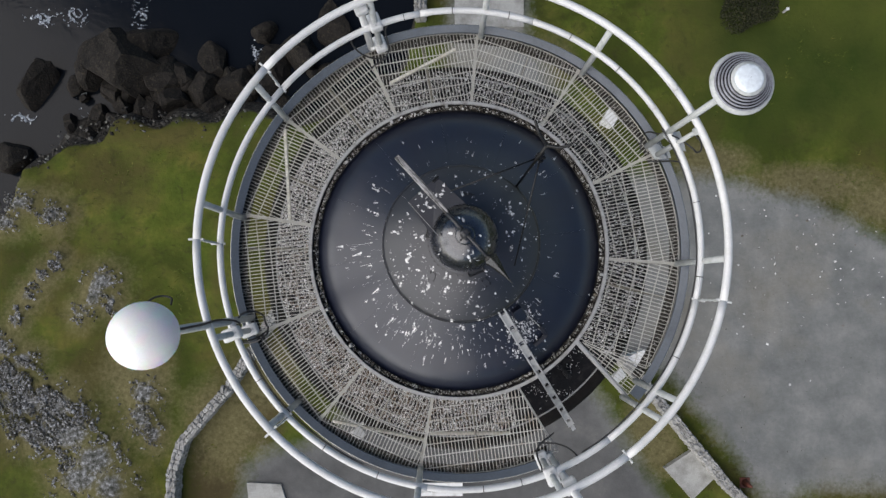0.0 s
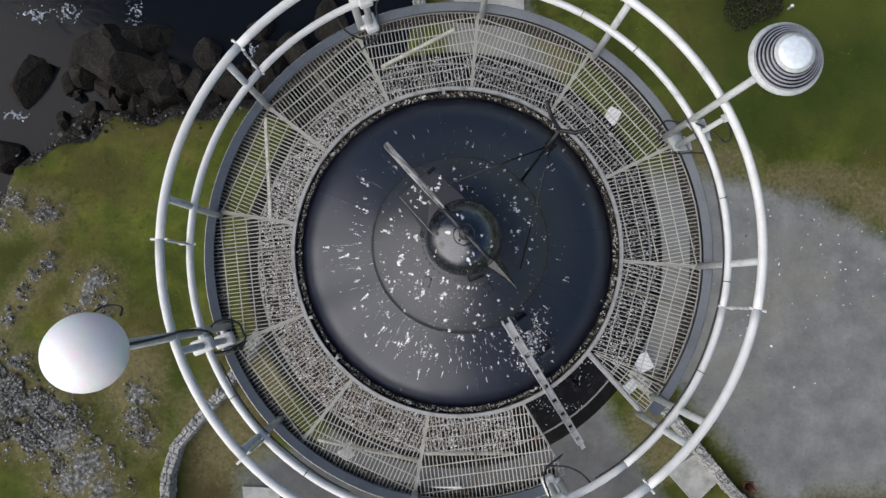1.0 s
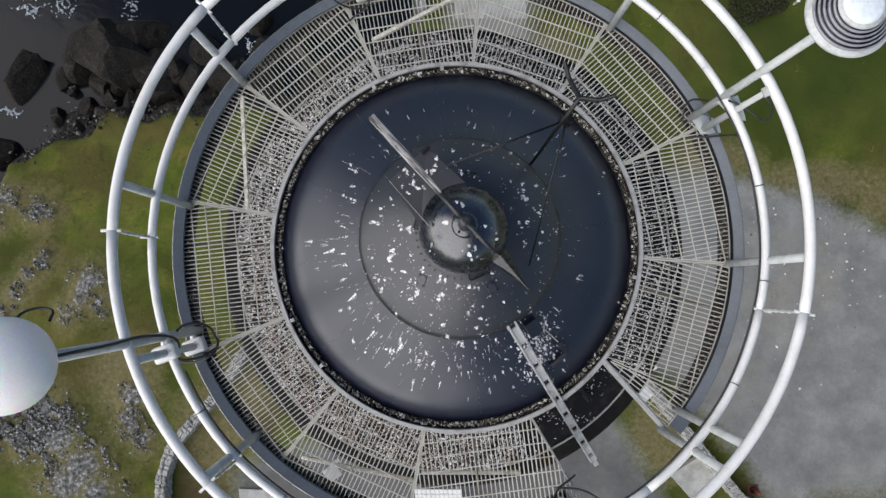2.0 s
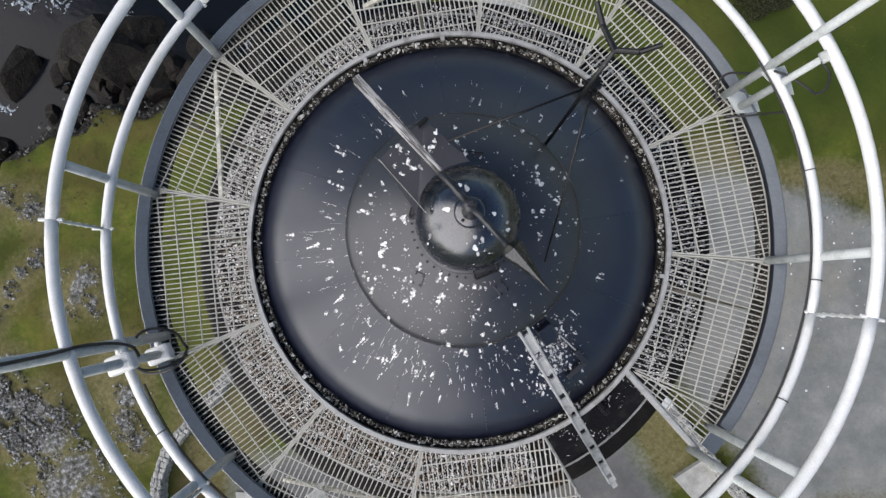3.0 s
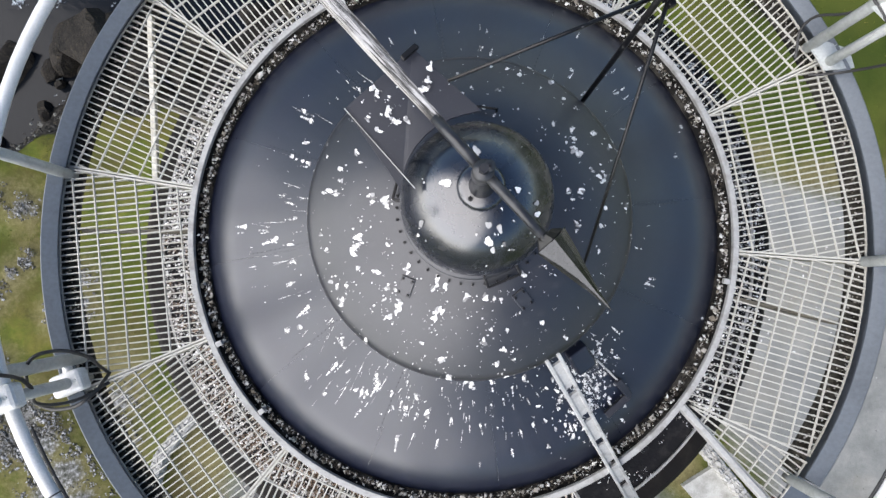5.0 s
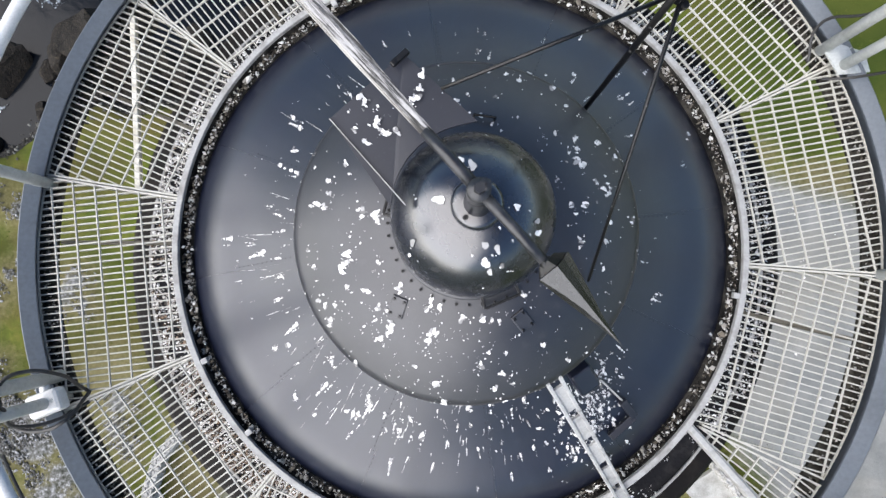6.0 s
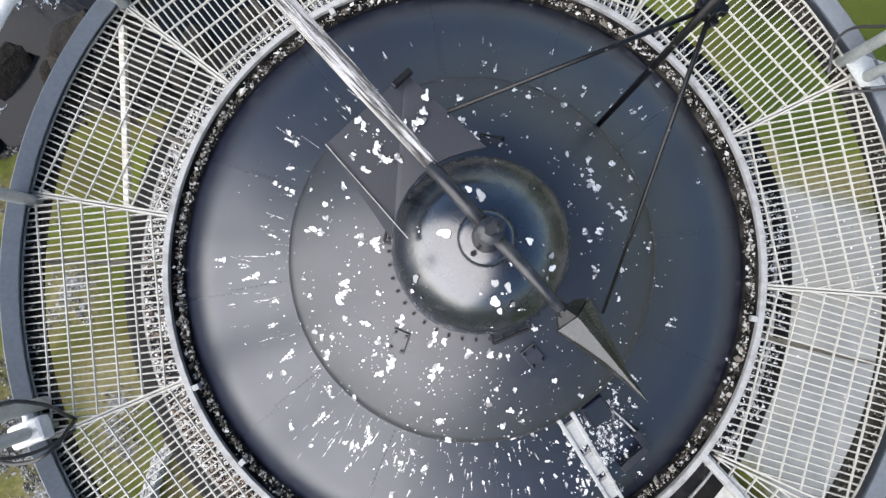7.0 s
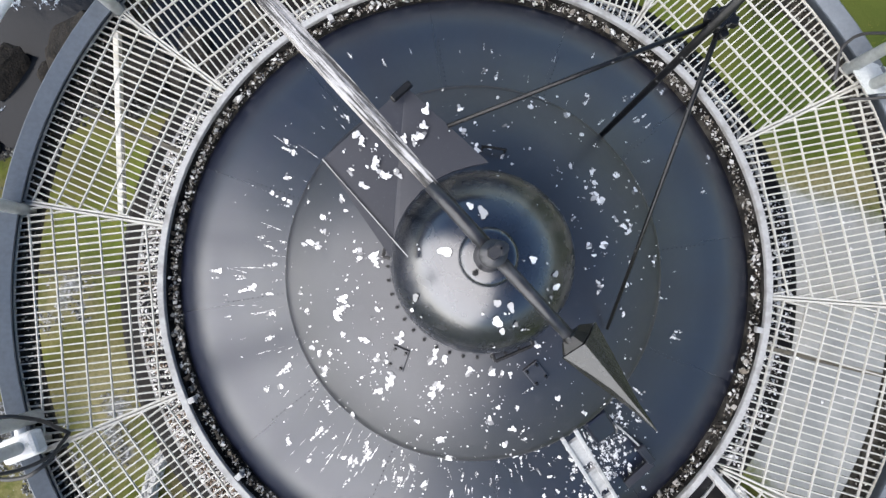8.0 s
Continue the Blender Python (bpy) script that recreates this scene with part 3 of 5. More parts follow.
part("upper_dome", lathe([(0.2, 1.03)] + [(r, z) for r, z in zip(ROOF_R, ROOF_Z) if 0.25 < r < 0.7], 120), M_DOME, roof, "", True)
part("dome_lip", lathe([(0.69, 0.776), (0.7, 0.767), (0.709, 0.756), (0.716, 0.743), (0.722, 0.727), (0.726, 0.706), (0.728, 0.68), (0.728, 0.38)], 120), M_DOME, roof, "rounded black lip of the dome", True)
# black ring put in as the shadow line under the dome's lip
part("step_shadow_ring", lathe([(0.7285, 0.66), (0.733, 0.654), (0.735, 0.62), (0.737, 0.47), (0.745, 0.44), (0.75, 0.38)], 120), M_STEP_SHADOW, roof, "thin black ring in place of the step's shadow line", True)
part("ball_collar", lathe([(0.286, 0.955), (0.288, 0.996), (0.28, 1.004), (0.25, 1.01)], 64), M_DOME, roof, "", True)
ball_prof = [(0.284 * math.sin(t), 1.166 + 0.284 * math.cos(t)) for t in [0.02 + 2.2 * k / 30 for k in range(31)]]
ball = part("ball_vent", lathe(ball_prof, 64), M_BALL, roof, "polished black ball", True)
ball.location = (0.003, 0.01, 0)
part("ball_cap", lathe([(0.003, 1.47), (0.06, 1.466), (0.071, 1.461), (0.078, 1.452), (0.082, 1.435)], 40), M_BALL, ball, "", True)
part("spindle", lathe([(0.002, 1.78), (0.016, 1.78), (0.018, 1.6), (0.03, 1.58), (0.034, 1.5), (0.045, 1.46)], 20), M_VANE, ball, "", True)
for k in range(40):
    p = polar(0.306, 9 * k, 0.984)
    part("collar_bolt", tube(p, p + Vector((0, 0, 0.017)), 0.0065, 0.0055, 6), M_MAST, roof)
nut = polar(0.058, -130, 1.466)
part("cap_bolt", tube(nut, nut + Vector((0, 0, 0.018)), 0.009, 0.007, 6), M_MAST, ball)


def staple(a, r):
    """A small grab iron on the upper cone."""
    c = polar(r, a)
    t = Vector((-math.sin(radians(a)), math.cos(radians(a)), 0))
    z = roof_z(c.x, c.y)
    p = [c + t * 0.04 + Vector((0, 0, z)), c + t * 0.04 + Vector((0, 0, z + 0.022)), c - t * 0.04 + Vector((0, 0, z + 0.022)), c - t * 0.04 + Vector((0, 0, z))]
    bm = bmesh.new()
    for q0, q1 in zip(p, p[1:]):
        tube(q0, q1, 0.0055, seg=8, bm=bm)
    part("grab_iron", bm, M_MAST, roof)


def ball_handle(a0, a1):
    """A flat bar bent to a U that stands out from the foot of the ball."""
    bm = bmesh.new()
    p = [polar(0.272, a0, 1.02), polar(0.322, a0 + 1.5, 1.012), polar(0.322, a1 - 1.5, 1.012), polar(0.272, a1, 1.02)]
    for q0, q1 in zip(p, p[1:]):
        beam(q0, q1, 0.011, 0.014, bm, 0.002)
    part("ball_handle", bm, M_MAST, roof, "black bent lifting handle")


staple(82, 0.42)
ball_handle(-81, -53)
ball_handle(155, 176)

def bolt_pad(x, y, turn):
    """A small plate with four bolts on the upper dome."""
    r = math.hypot(x, y)
    slope = math.atan2(roof_z(r - 0.03, 0) - roof_z(r + 0.03, 0), 0.06)
    m = Matrix.Translation((x, y, roof_z(x, y) + 0.004)) @ Matrix.Rotation(math.atan2(y, x), 4, "Z") @ Matrix.Rotation(slope, 4, "Y") @ Matrix.Rotation(radians(turn), 4, "Z")
    pad = part("bolt_pad", box((0.085, 0.06, 0.008), m, 0.003), M_DOME, roof)
    for sx in (-1, 1):
        for sy in (-1, 1):
            part("bolt", tube(m @ Vector((0.03 * sx, 0.02 * sy, 0)), m @ Vector((0.03 * sx, 0.02 * sy, 0.012)), 0.0055, None, 6), M_MAST, pad)


bolt_pad(-0.268, -0.314, 20)
bolt_pad(0.204, -0.363, 10)

# flat service plate that runs from the ball down to the step, beside the vane
plate = bmesh.new()
corners = [(0.004, 0.268, 1.42), (-0.226, 0.486, 1.4), (-0.452, 0.281, 1.39)]
corners += [(*polar(0.262, 178 - 11.1 * k).xy, 1.385 + 0.0044 * k) for k in range(8)]
lo = [plate.verts.new((x, y, z - 0.014)) for x, y, z in corners]
hi = [plate.verts.new(c) for c in corners]
n = len(corners)
plate.faces.new(hi)
plate.faces.new(lo[::-1])
for i in range(n):
    plate.faces.new((lo[i], lo[(i + 1) % n], hi[(i + 1) % n], hi[i]))
bmesh.ops.recalc_face_normals(plate, faces=plate.faces)
part("service_plate", plate, M_PLATE, roof, "flat black cover plate")
# pale strip laid along the plate's edge as its highlight
part("plate_edge_highlight", beam((-0.453, 0.28, 1.391), (-0.215, 0.012, 1.388), 0.0025, 0.012), M_RING, roof, "thin pale strip painted as the plate edge's highlight")
for x, y in ((-0.41, 0.28), (-0.235, 0.45)):
    part("plate_leg", tube((x, y, roof_z(x, y) - 0.02), (x, y, 1.375), 0.015, None, 10), M_MAST, roof)
part("plate_latch", box((0.07, 0.022, 0.016), pose(-0.235, 0.462, 1.425, 0, 0, 43), 0.005), M_MAST, roof)

# raised frame of the roof hatch, beside the ladder
hatch = bmesh.new()
hp = [(0.79, -0.79), (0.868, -0.878), (0.745, -0.985)]
for (x0, y0), (x1, y1) in zip(hp, hp[1:]):
    beam((x0, y0, roof_z(x0, y0) + 0.03), (x1, y1, roof_z(x1, y1) + 0.03), 0.04, 0.03, hatch, 0.006)
part("hatch_frame", hatch, M_PLATE, roof, "raised dull black hatch frame")
strip = bmesh.new()
hx = [Vector((x, y, roof_z(x, y) + 0.02)) for x, y in ((0.655, -0.672), (0.73, -0.735), (0.815, -0.812))]
for p, q in zip(hx, hx[1:]):
    beam(p, q, 0.008, 0.02, strip)
part("hatch_strip", strip, M_RING, roof, "thin soiled edge strip")
part("hatch_block", box((0.15, 0.11, 0.07), pose(0.565, -0.66, roof_z(0.565, -0.66) + 0.02, 0, 0, -54) @ Matrix.Rotation(radians(32), 4, "Y"), 0.012), M_ROOF, roof, "dull black hatch box")

# gutter and inner ring
gutter = thing("roof_gutter", "soiled white gutter ring round the black roof", "gutter")
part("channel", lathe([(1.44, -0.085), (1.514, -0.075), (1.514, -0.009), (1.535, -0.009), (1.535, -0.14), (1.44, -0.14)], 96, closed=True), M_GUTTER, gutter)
part("inner_ring", lathe([(1.516, 0.012), (1.519, 0.018), (1.547, 0.018), (1.552, 0.01), (1.552, -0.02), (1.516, -0.008)], 120, closed=True), M_RING, gutter, "soiled white ring")
for a in (-10.5, 95, 118, -58, 205, 222):
    part("lug", box((0.035, 0.03, 0.03), Matrix.Rotation(radians(a), 4, "Z") @ Matrix.Translation((1.495, 0, 0.012)), 0.004), M_RING, gutter)


def gutter_place(rng):
    a = rng.uniform(0, 360)
    r = min(1.514, max(1.462, rng.gauss(1.491 + 0.006 * math.cos(radians(a - 35)), 0.011)))
    lump = 0.5 + 0.5 * noise.noise(Vector((math.cos(radians(a)) * 6, math.sin(radians(a)) * 6, 1.5)))
    if rng.random() > 0.4 + 0.6 * lump:
        return None
    return polar(r, a, -0.065 + rng.uniform(0, 0.045))


def clump_place(rng):
    a = 24 * rng.randint(0, 14) + rng.gauss(0, 7) + rng.choice((0, 9))
    return polar(rng.uniform(1.465, 1.51), a, -0.045 + rng.uniform(0, 0.03))


tagged(scatter("gutter_shells", 620, clump_place, (0.008, 0.019), M_LOOSE, 0.4, 17, 0.25), "larger shells and pale feathers heaped in the gutter", "debris", kind="stuff")
tagged(scatter("gutter_debris", 7500, gutter_place, (0.003, 0.0105), M_LOOSE, 0.5, 7, 0.25), "shells, feathers and bits of weed in the gutter", "debris", kind="stuff")

# ---------- droppings on the roof ----------
# the larger ones: place and radius in millimetres, on each side of the roof
BLOTS_ON_DOME_NORTH = [(-554, 702, 24), (-358, 346, 16), (-345, 327, 13), (-304, 319, 8), (-307, 272, 16), (-277, 243, 22), (-247, 242, 13), (-378, 248, 10), (-343, 212, 13), (-484, 248, 12), (-465, 201, 9), (-408, 57, 18), (-358, 35, 20), (-405, 28, 12), (-347, 7, 14), (-218, 333, 24), (-180, 343, 13), (-168, 412, 17), (-176, 367, 11), (-55, 585, 17), (-46, 491, 14), (-2, 414, 16), (45, 426, 12), (91, 391, 10), (108, 516, 12), (87, 648, 11), (158, 639, 11), (208, 611, 16), (262, 666, 18), (350, 585, 20), (543, 787, 17)]
BLOTS_ON_DOME_EAST = [(398, 505, 11), (339, 364, 13), (422, 351, 15), (424, 306, 13), (447, 261, 30), (332, 168, 9), (395, 79, 12), (440, 77, 16), (407, 44, 9), (530, 349, 22), (608, 301, 18), (603, 234, 8), (501, 180, 12), (561, 156, 24), (562, 19, 13), (426, -60, 12), (422, -87, 10), (538, -59, 13), (531, -160, 11), (-553, 179, 14), (-547, 128, 15), (-579, 90, 25), (-629, 86, 11), (-623, 250, 10), (-640, -90, 13), (-613, -154, 11), (-472, -114, 18), (-457, -144, 28), (-495, -169, 20), (-343, -147, 13)]
BLOTS_ON_DOME_SOUTH = [(-389, -253, 13), (-466, -240, 12), (-343, -319, 16), (-309, -327, 11), (-357, -367, 9), (-405, -392, 8), (-321, -411, 27), (-294, -380, 18), (-523, -310, 10), (-572, -319, 12), (-603, -293, 15), (-264, -246, 16), (-262, -296, 20), (-142, -286, 14), (-157, -316, 14), (-113, -311, 14), (-21, -349, 18), (54, -359, 17), (85, -363, 12), (112, -364, 10), (-146, -409, 26), (-152, -444, 14), (-209, -543, 11), (50, -544, 19), (79, -484, 9), (145, -492, 10), (137, -570, 15), (110, -638, 15), (180, -619, 9), (-126, -615, 19), (203, -266, 12), (295, -462, 14)]
BLOTS_FLARE_WEST = [(-814, 556, 30), (-861, 621, 14), (-835, 428, 19), (-902, 363, 16), (-801, 313, 32), (-940, 154, 16), (-892, 108, 19), (-867, 30, 26), (-1179, 4, 32), (-1041, -24, 22), (-982, -71, 35), (-886, -101, 21), (-1116, -210, 11), (-871, -189, 20), (-890, -300, 21), (-800, -420, 29), (-919, -540, 21), (-861, -524, 18), (-549, -385, 22), (-606, -599, 23), (-453, -554, 16), (-635, -716, 18), (-589, -736, 11), (-819, -798, 11), (-445, -756, 22), (-434, -792, 24), (-503, -850, 25), (-371, -836, 16), (-370, -926, 21), (-308, -936, 22), (-802, -610, 12)]
BLOTS_FLARE_SOUTH = [(19, -797, 33), (-22, -885, 17), (-195, -946, 31), (-352, -1098, 29), (-264, -1077, 13), (-140, -1108, 18), (-71, -977, 17), (79, -1020, 21), (121, -772, 24), (128, -902, 19), (292, -1059, 19), (251, -1161, 18), (81, -1238, 13), (-543, -956, 16), (-522, -855, 28), (-441, -802, 28), (-322, -894, 19), (-246, -858, 21), (-289, -778, 12), (-366, -847, 15), (-308, -960, 19), (-247, -958, 14), (-658, -709, 28), (-829, -792, 20), (-734, -875, 13), (187, -870, 15), (227, -806, 18), (284, -759, 18), (160, -702, 16), (-90, -700, 19), (309, -874, 16)]
BLOTS_ON_BALL = [(24, 173, 17), (25, -3, 11), (43, -13, 10), (47, -22, 13), (26, -79, 11), (31, -65, 12), (38, -81, 16), (46, -78, 11), (44, -66, 8), (25, 97, 15), (14, 89, 9), (31, 109, 11), (47, -31, 6), (52, -151, 13), (63, -145, 8)]  # angle from the top, bearing, radius in millimetres
BLOTS_FLARE_EAST = [(800, 864, 16), (857, 701, 15), (600, 685, 14), (685, 745, 14), (753, 833, 15), (812, 731, 26), (985, 919, 25), (824, 516, 20), (676, 40, 18), (1221, 589, 20), (1144, 401, 9), (930, -290, 22), (952, -265, 17), (861, -112, 16), (126, 893, 19), (113, 1053, 13), (76, 944, 14), (557, 838, 14), (416, 1023, 12), (619, 1072, 14), (-397, 994, 16), (-567, 1051, 15), (750, -521, 19), (1338, -476, 19)]


def plate_or_roof(x, y):
    """Height of what lies uppermost: the roof or the service plate."""
    u, v = Vector((-0.68, 0.73, 0)), Vector((0.73, 0.68, 0))
    d = Vector((x + 0.213, y - 0.011, 0))
    if 0 < d.dot(u) < 0.355 and 0.0 < d.dot(v) < 0.325 and math.hypot(x, y) > 0.265:
        return 1.385 + 0.11 * d.dot(v)
    return roof_z(x, y)


def build_droppings():
    rng = random.Random(21)
    vs, fs = [], []

    def blob(x, y, s, stretch, a):
        o, n = len(vs), 20
        vs.append((x, y, plate_or_roof(x, y) + 0.004))
        ph, k2 = rng.uniform(0, 6.28), rng.choice((2, 2, 3))
        for k in range(n):
            t = 2 * math.pi * k / n
            q = s * (0.66 + 0.15 * math.sin(k2 * t + ph) + 0.16 * math.sin(t + 2 * ph) + 0.05 * math.sin(5 * t + 3 * ph) + rng.uniform(-0.05, 0.05))
            if rng.random() < 0.03:
                q *= 1.5
            lx, ly = q * math.cos(t) * stretch, q * math.sin(t)
            px_, py_ = x + lx * math.cos(a) - ly * math.sin(a), y + lx * math.sin(a) + ly * math.cos(a)
            vs.append((px_, py_, plate_or_roof(px_, py_) + 0.0028))
        fs.extend((o, o + 1 + k, o + 1 + (k + 1) % n) for k in range(n))

    def splat(x, y, s, stretch):
        a = math.atan2(y, x) + rng.gauss(0, 0.4)
        blob(x, y, s * 0.92, stretch, a)
        for _ in range(rng.choice((1, 2, 2, 3)) if s > 0.008 else 0):
            t = a + rng.gauss(0, 0.8) + rng.choice((0, math.pi))
            d = s * rng.uniform(0.5, 1.0)
            blob(x + d * math.cos(t), y + d * math.sin(t), s * rng.uniform(0.35, 0.7), rng.uniform(1.0, 2.2), a + rng.gauss(0, 0.3))
        for _ in range(rng.choice((0, 0, 1, 2))):
            d = s * rng.uniform(1.2, 3.0)
            t = rng.uniform(0, 6.28)
            blob(x + d * math.cos(t), y + d * math.sin(t), s * rng.uniform(0.15, 0.45), rng.uniform(0.8, 1.6), a)

    def streak(x, y, length, w):
        a = math.atan2(y, x) + rng.gauss(0, 0.12)
        n = 8
        f = 0.0
        while f < 1:
            g = f + rng.uniform(0.12, 0.4)
            o = len(vs)
            for k in range(n + 1):
                h = min(1, f + (g - f) * k / n)
                ww = w * (0.2 + 0.8 * math.sin(math.pi * (k + 0.3) / (n + 0.6))) * rng.uniform(0.6, 1.3) * (1.1 - 0.6 * h)
                cx, cy = x + h * length * math.cos(a), y + h * length * math.sin(a)
                for sgn in (-1, 1):
                    ex, ey = cx - sgn * ww * math.sin(a), cy + sgn * ww * math.cos(a)
                    vs.append((ex, ey, plate_or_roof(ex, ey) + 0.003))
            fs.extend((o + 2 * k, o + 2 * k + 2, o + 2 * k + 3, o + 2 * k + 1) for k in range(n))
            f = g + rng.choice((0, 0, 0.1, 0.25))

    for x, y, s in BLOTS_ON_DOME_NORTH + BLOTS_ON_DOME_EAST + BLOTS_ON_DOME_SOUTH + BLOTS_FLARE_WEST + BLOTS_FLARE_SOUTH + BLOTS_FLARE_EAST:
        x, y, s = x / 1000, y / 1000, s / 1000
        if math.hypot(x, y) > 0.76 and rng.random() < 0.7:  # run down the flare
            streak(x, y, s * rng.uniform(1.8, 3.2), s * 0.3)
            splat(x, y, s * 0.4, rng.uniform(1.6, 2.6))
            streak(x + rng.gauss(0, s * 0.6), y + rng.gauss(0, s * 0.6), s * rng.uniform(0.8, 1.8), s * 0.16)
        elif s > 0.02:  # a cluster
            for _ in range(4):
                splat(x + rng.gauss(0, s * 0.5), y + rng.gauss(0, s * 0.4), s * rng.uniform(0.3, 0.6), rng.uniform(0.8, 1.6))
        else:
            splat(x, y, s * 0.95, rng.uniform(0.85, 1.3))
    for _ in range(760):
        a = rng.choice((rng.uniform(0, 360), rng.gauss(240, 45)))
        r = rng.choice((rng.uniform(0.35, 0.95), rng.uniform(0.74, 1.16), rng.uniform(0.34, 0.75)))
        if -40 < (a + 180) % 360 - 180 < 80 and r > 0.8 and rng.random() < 0.7:
            continue
        p = polar(r, a)
        s = rng.choice((0.0018, 0.002, 0.0025, 0.003, 0.004, 0.005))
        if r > 0.72 and rng.random() < 0.55:
            streak(p.x, p.y, rng.choice((0.012, 0.02, 0.03, 0.045)), s * 0.6)
            splat(p.x, p.y, s * 0.8, 2.2)
        else:
            splat(p.x, p.y, s, rng.uniform(0.8, 1.8))
    for _ in range(50):  # faint round blots on the upper dome
        a, r = rng.choice((rng.uniform(0, 360), rng.uniform(0, 140))), rng.choice((rng.uniform(0.36, 0.72), rng.uniform(0.4, 0.98)))
        c = polar(r, a)
        splat(c.x, c.y, rng.choice((0.003, 0.004, 0.006, 0.008)), rng.uniform(0.8, 1.4))
    for _ in range(24):  # long thin runs down the flare
        a = rng.gauss(215, 50)
        c = polar(rng.uniform(0.78, 1.12), a)
        streak(c.x, c.y, rng.uniform(0.08, 0.2), rng.uniform(0.001, 0.0025))
    for _ in range(360):  # thick soiling round the hatch and the ladder's head
        p = Vector((0.62, -0.83, 0)) + Vector((rng.gauss(0, 0.1), rng.gauss(0, 0.15), 0))
        splat(p.x, p.y, rng.choice((0.003, 0.005, 0.007, 0.011)), rng.uniform(0.8, 2.4))
    ob = mesh_of("bird_droppings", vs, fs, M_SPLAT)
    tagged(ob, "dried white bird droppings splashed over the roof", "droppings", kind="stuff")
    vs2, fs2 = [], []
    on_ball = [(radians(t), radians(f), s / 1000) for t, f, s in BLOTS_ON_BALL]
    on_ball += [(rng.uniform(0.25, 1.1), rng.choice((rng.uniform(0, 6.28), rng.gauss(-0.9, 0.5))), rng.choice((0.0025, 0.004))) for _ in range(24)]
    for t, f, s in on_ball:
        n = Vector((math.sin(t) * math.cos(f), math.sin(t) * math.sin(f), math.cos(t)))
        c = Vector((0.003, 0.01, 1.166)) + n * 0.287
        e1 = n.cross(Vector((0, 0, 1))).normalized()
        e2 = n.cross(e1)
        o, ph = len(vs2), rng.uniform(0, 6)
        for k in range(16):
            q = s * (0.8 + 0.16 * math.sin(2 * k * 0.3927 + ph) + 0.12 * math.sin(3 * k * 0.3927 + 2 * ph) + rng.uniform(-0.12, 0.12))
            vs2.append(tuple(c + e1 * q * math.cos(k * 0.3927) + e2 * q * 1.5 * math.sin(k * 0.3927)))
        fs2.append(tuple(range(o, o + 16)))
    tagged(mesh_of("ball_droppings", vs2, fs2, M_SPLAT), "white bird droppings on the black ball", "droppings", kind="stuff")


build_droppings()

# ---------- wind vane ----------
VZ = 1.75
hub = Vector((-0.012, 0.0, VZ))
tail_end, tip = Vector((-0.526, 0.558, VZ + 0.03)), Vector((0.345, -0.381, VZ - 0.03))
vane = thing("wind_vane", "dark metal wind vane with an arrow head and a soiled tail", "wind vane", hub)


def rel(bm):
    bmesh.ops.translate(bm, vec=-hub, verts=bm.verts)
    return bm


along = (tip - hub).normalized()
back = (tail_end - hub).normalized()
part("hub", rel(tube(hub + Vector((0, 0, -0.05)), hub + Vector((0, 0, 0.02)), 0.032, 0.03, 20)), M_VANE, vane, "", True)
part("cap_nut", rel(tube(hub + Vector((0, 0, 0.02)), hub + Vector((0, 0, 0.042)), 0.016, 0.014, 6)), M_VANE, vane)
head_at = hub + along * 0.272
part("front_rod", rel(tube(hub, head_at, 0.015, 0.014)), M_VANE, vane, "", True)
part("rear_rod", rel(tube(hub, hub + back * 0.2, 0.017, 0.016)), M_VANE, vane, "", True)
side = Vector((0, 0, 1)).cross(along).normalized()
base = head_at


def head_section(d, fold, size):
    """One cross-section of the folded head, from the lower edge over the ridge to the other lower edge."""
    up = Vector((0, 0, 1))
    ridge, right = side * 0.008 + up * 0.042, side * 0.07 - up * 0.045
    knee = ridge - side * 0.051 * fold - up * 0.046 * fold
    left = knee - (side + up * 2.0) * 0.051 * (1 - fold)
    swell = ridge.lerp(right, 0.5) + up * 0.008
    return [base + along * d + p * size for p in (right, swell, ridge, knee, left, up * -0.08)]


head = bmesh.new()
rows = [[head.verts.new(p) for p in head_section(*k)] for k in ((-0.006, 0.93, 1.0), (0.06, 0.75, 0.73), (0.12, 0.58, 0.47), (0.18, 0.5, 0.2), (0.225, 0.5, 0.09))]
tv = head.verts.new(tip)
for a, b in zip(rows, rows[1:]):
    for i in range(6):
        head.faces.new((a[i], a[(i + 1) % 6], b[(i + 1) % 6], b[i]))
for i in range(6):
    head.faces.new((rows[-1][i], rows[-1][(i + 1) % 6], tv))
head.faces.new(rows[0][::-1])
bmesh.ops.recalc_face_normals(head, faces=head.faces)
part("arrow_head", rel(head), M_HEAD, vane, "dark folded metal arrow head")
socket = bmesh.new()
inner, outer = ([socket.verts.new(p) for p in head_section(*k)] for k in ((-0.008, 0.9, 0.9), (-0.03, 0.9, 0.5)))
for i in range(6):
    socket.faces.new((inner[i], inner[(i + 1) % 6], outer[(i + 1) % 6], outer[i]))
socket.faces.new(outer)
socket.faces.new(inner[::-1])
bmesh.ops.recalc_face_normals(socket, faces=socket.faces)
part("head_socket", rel(socket), M_MAST, vane, "black end plate of the arrow head")
collar = tube(head_at - along * 0.035, head_at + along * 0.012, 0.017, 0.019, 16)
part("head_collar", rel(collar), M_MAST, vane, "", True)
tail_side = Vector((0, 0, 1)).cross(back).normalized()
